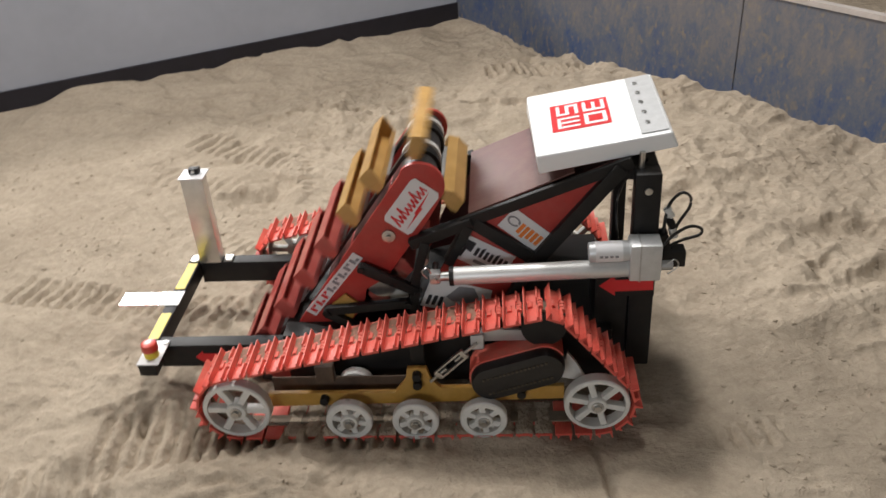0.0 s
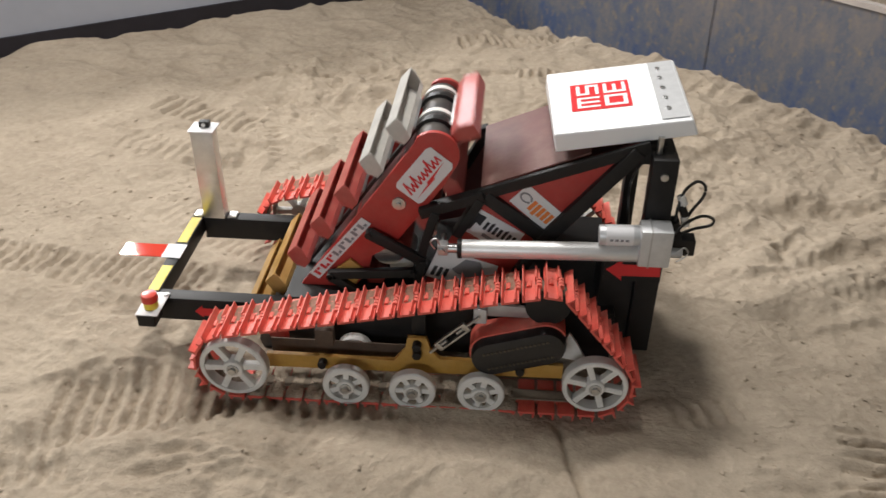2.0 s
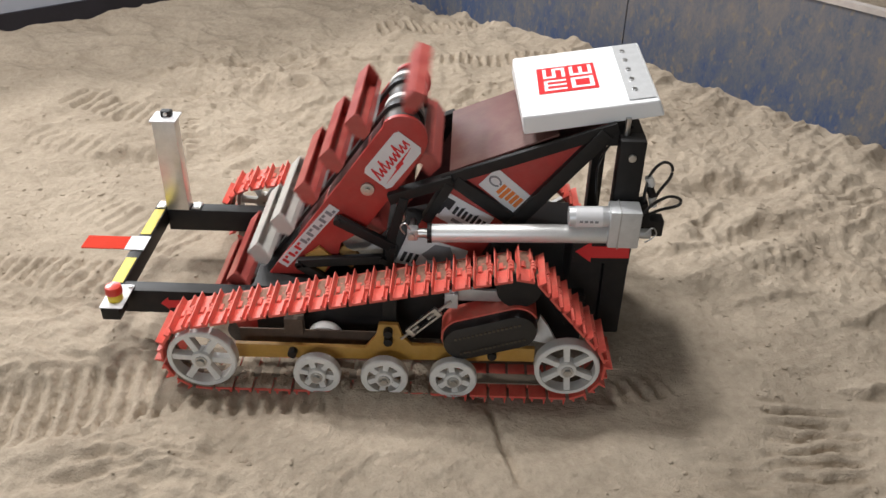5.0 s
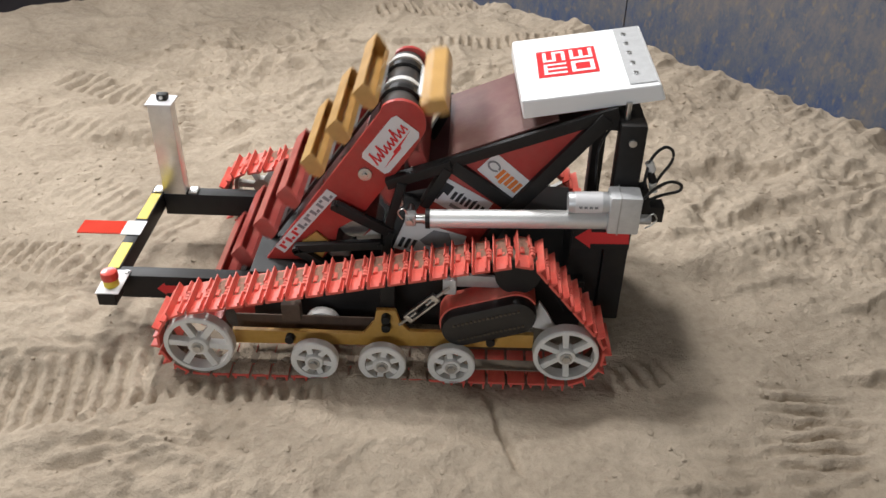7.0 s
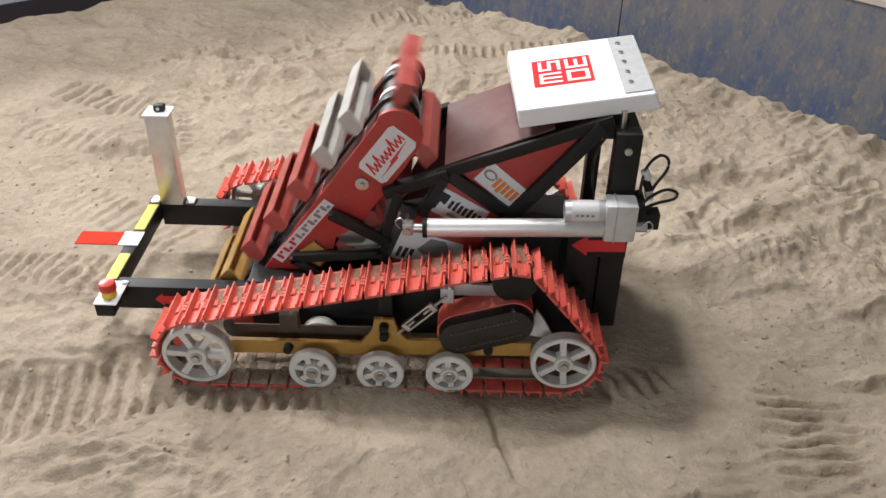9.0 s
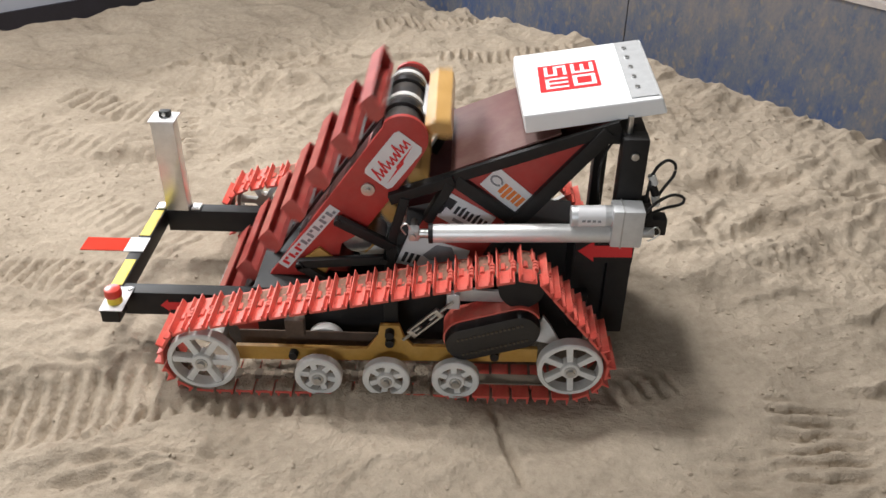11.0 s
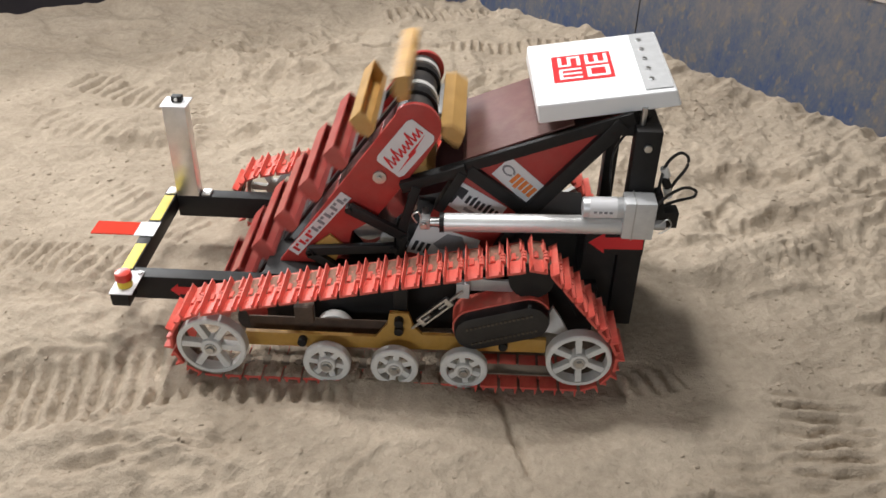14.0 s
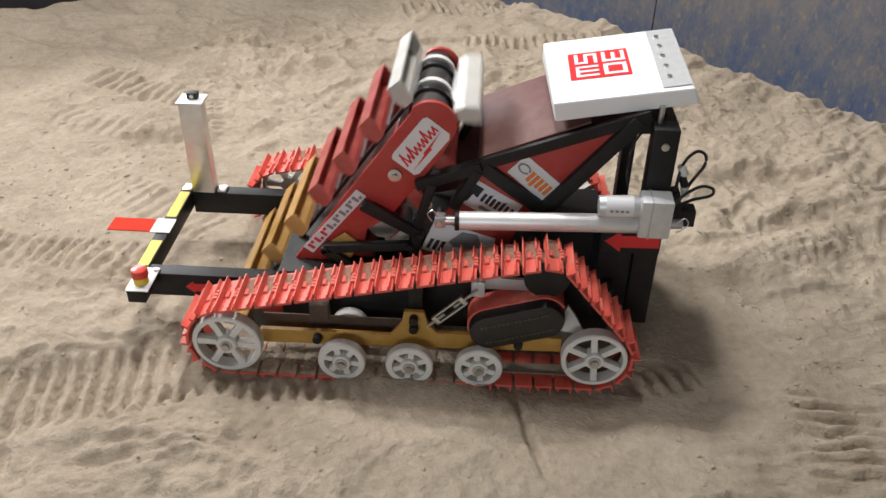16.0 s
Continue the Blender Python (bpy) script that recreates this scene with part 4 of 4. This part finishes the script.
# ---- hopper and lid ----
def build_hopper():
    side = [(0.135, 0.482), (0.470, 0.615), (0.478, 0.600), (0.292, 0.372), (0.230, 0.262), (0.010, 0.205), (0.020, 0.245)]
    near = part("hopper_side", prism(side, 0.203, 0.209, bevel=0.001), RED, robot, "red hopper side panel in black frame")
    part("hopper_side", prism(side, 0.512, 0.518, bevel=0.001), RED_DARK, robot, "far hopper side panel, darker red than near one")
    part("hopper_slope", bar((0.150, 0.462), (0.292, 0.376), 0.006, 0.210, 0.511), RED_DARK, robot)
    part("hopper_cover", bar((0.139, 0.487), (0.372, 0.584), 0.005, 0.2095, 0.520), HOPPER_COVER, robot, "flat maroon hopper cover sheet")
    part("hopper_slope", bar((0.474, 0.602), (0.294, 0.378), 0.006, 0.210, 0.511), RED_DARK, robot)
    for y0, y1 in ((0.190, 0.2025), (0.5185, 0.531)):
        for p, q, w in (((0.125, 0.472), (0.492, 0.612), 0.026), ((0.150, 0.474), (0.300, 0.362), 0.030), ((0.470, 0.600), (0.272, 0.352), 0.032), ((0.272, 0.352), (0.215, 0.245), 0.026), ((0.146, 0.478), (0.005, 0.425), 0.024), ((0.140, 0.470), (0.088, 0.372), 0.022)):
            if y0 > 0.4 and p[0] < 0.13:
                continue
            part("frame_bar", bar(p, q, w, y0, y1), BLACK, robot, "black hopper frame bar")
            y0, y1 = y0 - 0.0022, y1 + 0.0022
    y = 0.2018
    ee = quad_frame((0.203, 0.461), (0.286, 0.388), (0.242, 0.505))
    decal([ee(0, 0), ee(1, 0), ee(1, 1), ee(0, 1)], 0.2026, STICKER, near, "sticker", "white sticker with orange bars and grey ring")
    ring = arc(0.25, 0.55, 0.20, 0, 340, 14)
    ring_in = arc(0.25, 0.55, 0.14, 340, 0, 14)
    decal([ee(u * 0.75 + 0.0, v) for u, v in ring + ring_in], 0.2010, GREY_INK, near, "print_bar")
    for k in range(5):
        u0 = 0.36 + k * 0.115
        decal([ee(u0, 0.24 - 0.08 * (k == 1)), ee(u0 + 0.082, 0.24 - 0.08 * (k == 1)), ee(u0 + 0.082, 0.70), ee(u0, 0.70)], 0.2010, ORANGE_INK, near, "print_bar")
    s = quad_frame((0.092, 0.386), (0.206, 0.318), (0.128, 0.444))
    decal([s(0, 0), s(1, 0), s(1, 1), s(0, 1)], 0.2026, STICKER, near, "sticker", "white sticker with dark bars and emblem")
    decal([s(u, v) for u, v in ((0.12, 0.15), (0.17, 0.15), (0.18, 0.5), (0.28, 0.45), (0.28, 0.85), (0.10, 0.85), (0.10, 0.5), (0.13, 0.5))], 0.2010, BLACK_INK, near, "print_bar")
    for k in range(7):
        u0 = 0.34 + k * 0.09
        decal([s(u0, 0.40), s(u0 + 0.055, 0.40), s(u0 + 0.055, 0.72 + 0.1 * (k % 3 == 1)), s(u0, 0.72)], 0.2010, BLACK_INK, near, "print_bar")
    decal([s(0.40, 0.14), s(0.95, 0.14), s(0.95, 0.26), s(0.40, 0.26)], 0.2010, GREY_INK, near, "print_bar")
    w = quad_frame((0.014, 0.246), (0.150, 0.212), (0.046, 0.328))
    decal([w(0, 0), w(1.15, 0), w(1.05, 0.9), w(0, 1)], 0.2026, STICKER, near, "sticker", "white sticker with grey emblem and dark bars")
    decal([w(u, v) for u, v in ((0.36, 0.45), (0.5, 0.85), (0.75, 0.88), (0.88, 0.6), (0.86, 0.25), (0.66, 0.2), (0.6, 0.36), (0.48, 0.34))], 0.2010, GREY_INK, near, "print_bar")
    for k in range(3):
        decal([w(0.06 + k * 0.10, 0.10), w(0.12 + k * 0.10, 0.10), w(0.13 + k * 0.10, 0.42), w(0.07 + k * 0.10, 0.42)], 0.2010, BLACK_INK, near, "print_bar")
    # lid
    lid_poly = [(0.279, 0.592), (0.279, 0.631), (0.572, 0.679), (0.588, 0.642)]
    lid_bm = bmesh.new()
    near_face = [lid_bm.verts.new((x, 0.205, z)) for x, z in ((0.296, 0.583), (0.289, 0.6265), (0.572, 0.673), (0.588, 0.637))]
    far_face = [lid_bm.verts.new((x, 0.523, z)) for x, z in lid_poly]
    lid_bm.faces.new(near_face)
    lid_bm.faces.new(far_face)
    for k in range(4):
        lid_bm.faces.new((near_face[k], near_face[(k + 1) % 4], far_face[(k + 1) % 4], far_face[k]))
    bmesh.ops.bevel(lid_bm, geom=lid_bm.edges[:], offset=0.007, segments=4, profile=0.6, affect="EDGES")
    lid = part("lid", lid_bm, WHITE, robot, "white plastic hopper lid with red logo square")
    slope = (0.679 - 0.631) / (0.572 - 0.279)

    def lid_z(x, y):
        return 0.631 + (x - 0.279) * slope - 0.006 * (0.523 - y) / 0.318

    def top_patch(pts, mat, name, lift, label=""):
        bm = bmesh.new()
        lo = [bm.verts.new((x, y, lid_z(x, y) + lift - 0.0009)) for x, y in pts]
        hi = [bm.verts.new((x, y, lid_z(x, y) + lift)) for x, y in pts]
        bm.faces.new(lo[::-1])
        bm.faces.new(hi)
        for k in range(len(pts)):
            bm.faces.new((lo[k], lo[(k + 1) % len(pts)], hi[(k + 1) % len(pts)], hi[k]))
        return part(name, bm, mat, lid, label, smooth=False)

    def rect(x0, x1, y0, y1):
        return [(x0, y0), (x1, y0), (x1, y1), (x0, y1)]
    lx0, lx1, ly0, ly1 = 0.330, 0.459, 0.300, 0.436
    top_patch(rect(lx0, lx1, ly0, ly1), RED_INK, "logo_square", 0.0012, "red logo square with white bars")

    def lp(u0, u1, v0, v1):
        top_patch(rect(lx0 + (lx1 - lx0) * u0, lx0 + (lx1 - lx0) * u1, ly0 + (ly1 - ly0) * v0, ly0 + (ly1 - ly0) * v1), WHITE, "logo_bar", 0.0022)
    for u0, u1, v0, v1 in ((0.10, 0.48, 0.08, 0.14), (0.10, 0.48, 0.24, 0.30), (0.10, 0.48, 0.40, 0.46), (0.10, 0.16, 0.14, 0.46), (0.10, 0.16, 0.56, 0.92), (0.26, 0.32, 0.56, 0.92), (0.42, 0.48, 0.56, 0.92), (0.16, 0.26, 0.56, 0.62), (0.32, 0.42, 0.86, 0.92), (0.56, 0.94, 0.08, 0.15), (0.56, 0.94, 0.40, 0.47), (0.56, 0.63, 0.15, 0.40), (0.87, 0.94, 0.15, 0.40), (0.56, 0.94, 0.56, 0.63), (0.56, 0.62, 0.63, 0.92), (0.72, 0.78, 0.63, 0.88), (0.88, 0.94, 0.63, 0.92)):
        lp(u0, u1, v0, v1)
    plate = top_patch(rect(0.510, 0.566, 0.218, 0.512), CAST, "hinge_strip", 0.0030, "bare aluminium hinge strip")
    for k in range(5):
        y = 0.262 + k * 0.052
        x = 0.528
        z = lid_z(x, y) + 0.003
        part("screw", tube((x, y, z - 0.001), (x, y, z + 0.004), 0.0055, 10), STEEL, lid)


build_hopper()


# ---- rear frame, actuator, cables ----
def build_rear():
    for y0, y1 in ((0.168, 0.212), (0.508, 0.552)):
        post = part("rear_post", box(0.497, 0.552 if y0 < 0.3 else 0.530, y0, y1, 0.082, 0.594, 0.004), BLACK, robot, "black square rear post")
        part("post_bolt", tube((0.524, y0 - 0.006, 0.556), (0.524, y0, 0.556), 0.0085, 12, bevel=0.001), STEEL, post)
        part("guide_rod", tube((0.512, y0 + 0.034, 0.594), (0.512, y0 + 0.034, 0.632), 0.0065, 12), STEEL, post)
    part("rear_beam", box(0.470, 0.552, 0.212, 0.508, 0.560, 0.592, 0.003), BLACK, robot)
    part("rear_box", box(0.420, 0.496, 0.176, 0.292, 0.092, 0.352, 0.005), BLACK, robot, "black electronics box")
    part("rear_skid", box(0.4965, 0.552, 0.214, 0.292, 0.10, 0.33, 0.004), BLACK, robot)
    part("rear_beam", box(0.462, 0.552, 0.294, 0.545, 0.092, 0.185, 0.004), BLACK, robot)
    decal([(0.428, 0.316), (0.462, 0.343), (0.463, 0.331), (0.548, 0.333), (0.550, 0.302), (0.464, 0.300), (0.465, 0.288)], 0.1660, RED_INK, robot, "arrow", "red arrow marker")
    part("arrow_back", box(0.424, 0.552, 0.1662, 0.1675, 0.285, 0.345), BLACK, robot)
    part("diagonal_brace", bar((0.300, 0.362), (0.500, 0.362), 0.024, 0.170, 0.188), BLACK, robot)
    # linear actuator
    y = 0.13
    tube_part = part("actuator_tube", tube((0.098, y, 0.3765), (0.490, y, 0.3885), 0.0205, 28, bevel=0.001), ALU_SATIN, robot, "silver linear actuator tube")
    part("seal_ring", tube((0.094, y, 0.3764), (0.104, y, 0.3767), 0.0222, 28), BLACK, tube_part)
    part("rod", tube((0.058, y, 0.3755), (0.096, y, 0.3764), 0.0105, 16), STEEL, tube_part)
    part("clevis", box(0.050, 0.074, y - 0.013, y + 0.013, 0.362, 0.390, 0.005), ALU_DULL, tube_part)
    part("clevis_pin", tube((0.060, y - 0.020, 0.376), (0.060, y + 0.05, 0.376), 0.007, 12), STEEL, tube_part)
    part("clip_ring", hose([(0.046, y - 0.022, 0.386), (0.036, y - 0.024, 0.405), (0.048, y - 0.024, 0.415), (0.056, y - 0.022, 0.398)], 0.0016), STEEL, tube_part)
    motor = part("actuator_motor", tube((0.398, y, 0.4295), (0.487, y, 0.4325), 0.0228, 28, bevel=0.003), CAST, robot, "grey cylinder motor with paper label")
    part("label_band", tube((0.412, y, 0.4300), (0.470, y, 0.4319), 0.0233, 28), STICKER, motor, "pale printed label")
    for k in range(4):
        part("print_bar", box(0.420 + 0.011 * k, 0.427 + 0.011 * k, y - 0.0242, y - 0.0225, 0.429, 0.434), GREY_INK, motor)
    gear = part("actuator_gearbox", box(0.484, 0.552, y - 0.027, y + 0.027, 0.368, 0.4585, 0.006), CAST, robot, "cast grey gearbox")
    part("gearbox_joint", box(0.505, 0.508, y - 0.0282, y + 0.0282, 0.367, 0.4595, 0.001), ALU_DULL, gear)
    part("gearbox_lug", tube((0.552, y, 0.392), (0.580, y, 0.392), 0.011, 14, bevel=0.002), ALU_DULL, gear)
    part("mount_bracket", prism([(0.552, 0.445), (0.572, 0.450), (0.582, 0.405), (0.614, 0.405), (0.614, 0.366), (0.552, 0.366)], 0.160, 0.196, bevel=0.002), BLACK, robot)
    part("clip_ring", hose([(0.566, 0.120, 0.40), (0.580, 0.118, 0.414), (0.590, 0.118, 0.400), (0.580, 0.118, 0.386), (0.568, 0.120, 0.376)], 0.0016), STEEL, robot)
    # cables and connectors
    part("cable", hose([(0.552, 0.125, 0.440), (0.580, 0.150, 0.455), (0.622, 0.19, 0.452), (0.650, 0.20, 0.440), (0.648, 0.20, 0.424), (0.610, 0.19, 0.418), (0.575, 0.17, 0.415)], 0.0035), RUBBER, robot, "black looping cable")
    part("cable", hose([(0.560, 0.165, 0.43), (0.572, 0.19, 0.500), (0.598, 0.20, 0.530), (0.619, 0.20, 0.522), (0.620, 0.20, 0.495), (0.600, 0.195, 0.462), (0.585, 0.185, 0.435)], 0.0035), RUBBER, robot, "black looping cable")
    part("cable", hose([(0.530, 0.23, 0.60), (0.505, 0.30, 0.53), (0.478, 0.30, 0.46), (0.480, 0.26, 0.36)], 0.003), RUBBER, robot, "black cable")
    for p, q, mt in (((0.570, 0.19, 0.500), (0.580, 0.19, 0.478), NYLON), ((0.583, 0.185, 0.452), (0.590, 0.185, 0.430), NYLON), ((0.574, 0.19, 0.478), (0.586, 0.188, 0.452), BLACK)):
        part("connector", tube(p, q, 0.009, 12, bevel=0.001), mt, robot, "white cable connector" if mt is NYLON else "")


build_rear()


# ---- front frame with stop button, flag and sensor post ----
def build_front():
    for y0, y1 in ((0.166, 0.204), (0.536, 0.574)):
        arm = part("front_arm", box(-0.640, -0.29, y0, y1, 0.100, 0.165, 0.003), BLACK, robot, "black square front arm")
        if y0 < 0.3:
            decal([(-0.548, 0.130), (-0.528, 0.148), (-0.528, 0.140), (-0.46, 0.140), (-0.46, 0.118), (-0.528, 0.118), (-0.528, 0.112)], y0 - 0.0002, RED_INK, arm, "arrow", "red arrow marker")
    bar_ob = part("cross_bar", box(-0.674, -0.6405, 0.160, 0.580, 0.118, 0.165, 0.003), BLACK, robot, "black front cross bar with yellow tape")
    for y0, y1 in ((0.195, 0.300), (0.410, 0.535)):
        part("tape", box(-0.671, -0.644, y0, y1, 0.1652, 0.1664), YELLOW, bar_ob, "yellow tape")
    part("tape", box(-0.688, -0.638, 0.334, 0.396, 0.1655, 0.1680), STICKER, bar_ob, "white tape patch")
    part("flag_strip", box(-0.800, -0.6885, 0.338, 0.394, 0.1640, 0.1672), RED_TAPE, bar_ob, "glossy red marker strip", smooth=False)
    plate = part("button_plate", box(-0.664, -0.610, 0.092, 0.184, 0.1655, 0.1685, 0.001), STICKER, robot, "white plate for stop button")
    part("plate_bolt", tube((-0.617, 0.174, 0.1685), (-0.617, 0.174, 0.173), 0.006, 12), STEEL, plate)
    stop = part("stop_collar", tube((-0.636, 0.126, 0.168), (-0.636, 0.126, 0.186), 0.0175, 20, bevel=0.002), YELLOW, robot, "yellow stop button collar")
    cap = tube((-0.636, 0.126, 0.186), (-0.636, 0.126, 0.208), 0.0205, 28, bevel=0.006, r2=0.019)
    part("stop_button", cap, ESTOP_RED, stop, "red mushroom stop button")
    part("switch_body", box(-0.665, -0.622, 0.098, 0.15, 0.128, 0.1653, 0.003), BLACK, plate)
    post = part("sensor_post", box(-0.637, -0.577, 0.535, 0.573, 0.1655, 0.428, 0.002), ALU, robot, "square aluminium sensor post")
    part("cap_plate", box(-0.641, -0.573, 0.531, 0.592, 0.4285, 0.4325, 0.001), STICKER, post, "white cap plate")
    camera_box = part("sensor", box(-0.618, -0.590, 0.556, 0.576, 0.4326, 0.449, 0.003), BLACK, post, "small black sensor")
    part("sensor_eye", tube((-0.604, 0.5555, 0.442), (-0.604, 0.552, 0.442), 0.005, 12), STEEL, camera_box)
    for x in (-0.655, -0.560):
        part("foot_bracket", box(x - 0.012, x + 0.012, 0.54, 0.572, 0.1652, 0.170, 0.001), ALU, post)


build_front()


# ---- motion ----
def spread(t, table):
    return float(np.interp(t, [k[0] for k in table], [k[1] for k in table]))


def motions():
    # the robot backs out a hand's length and swings straight, then stands while it digs
    stand = [(0.0, -0.168, -0.034, 1.15, -0.95, 5.06), (0.5, -0.168, -0.034, 1.15, -0.95, 5.06), (1.0, -0.165, -0.031, 1.15, -0.93, 5.05), (1.5, -0.134, -0.019, 1.2, -0.6, 4.23), (2.0, -0.093, -0.017, 0.57, 0.4, 2.4), (2.5, -0.042, -0.010, 0.4, 0.35, 1.0), (3.0, -0.019, -0.005, 0.0, 0.15, 0.16), (3.5, 0.0, 0.0, 0.0, 0.0, 0.0), (4.0, 0.0, 0.0, 0.0, 0.0, 0.0), (16.0, 0.0, 0.0, 0.0, 0.0, 0.0)]
    walk(robot, [(t, pose(x, y, 0, a, b, c)) for t, x, y, a, b, c in stand])
    roll = [(t, x) for t, x, *_ in stand]
    times = [0.0, 0.5, 1.0] + [1.0 + 0.125 * k for k in range(1, 21)] + [4.0, 16.0]
    for ob, y, s in TRACK_SHOES:
        rows = []
        for t in times:
            x, z, th = TRACK.at(s + spread(t, roll))
            rows.append((t, pose(x, y, z, 0, th, 0)))
        walk(ob, rows)
    for ob, x, z, r, a, side in ROLLING:
        y = 0.0 if side == 0 else WIDTH
        walk(ob, [(t, pose(x, y, z, 0, a + math.degrees(spread(t, roll) / r), 0) @ pose(0, 0, 0, 0, 0, 180 * side)) for t in times])
    # the bucket chain: buckets past the drum, by time
    passed = [(0.0, 6.0), (0.2, 7.03), (0.4, 8.0), (0.6, 8.97), (0.8, 9.93), (1.0, 10.88), (1.2, 11.82), (1.4, 12.75), (1.6, 13.66), (1.8, 14.58), (2.0, 15.45), (2.2, 16.15), (2.4, 16.86), (2.6, 17.58), (2.8, 18.42), (3.0, 19.27), (3.2, 20.13), (3.4, 20.96), (3.6, 21.77), (3.8, 22.62), (4.0, 23.45), (4.2, 24.38), (6.3, 34.27), (6.5, 35.22), (6.7, 36.16), (6.9, 37.07), (7.1, 38.0), (7.3, 38.92), (7.5, 39.85), (7.7, 40.8), (7.9, 41.77), (8.1, 42.72), (8.3, 43.66), (8.5, 44.6), (8.7, 45.58), (8.9, 46.6), (9.1, 47.58), (9.2, 48.06), (11.3, 58.05), (11.5, 59.03), (11.7, 60.0), (11.9, 60.95), (12.1, 61.93), (12.3, 62.95), (12.5, 63.9), (12.7, 64.8), (12.9, 65.67), (13.1, 66.58), (14.0, 70.85), (14.2, 71.82), (14.4, 72.8), (14.6, 73.8), (14.8, 74.74), (15.0, 75.76), (15.2, 76.68), (15.4, 77.65), (15.6, 78.68), (15.8, 79.70), (16.0, 80.62)]
    gap = BELT.length / 16
    start = BELT.pieces[0][6] + BELT.pieces[1][6] + 0.045
    n = 240
    for i, ob in enumerate(BUCKETS):
        rows = []
        for k in range(n + 1):
            t = 16.0 * k / n
            x, z, th = BELT.at(start + (spread(t, passed) - i) * gap)
            rows.append((t, pose(x, 0, z, 0, th, 0)))
        walk(ob, rows)


motions()
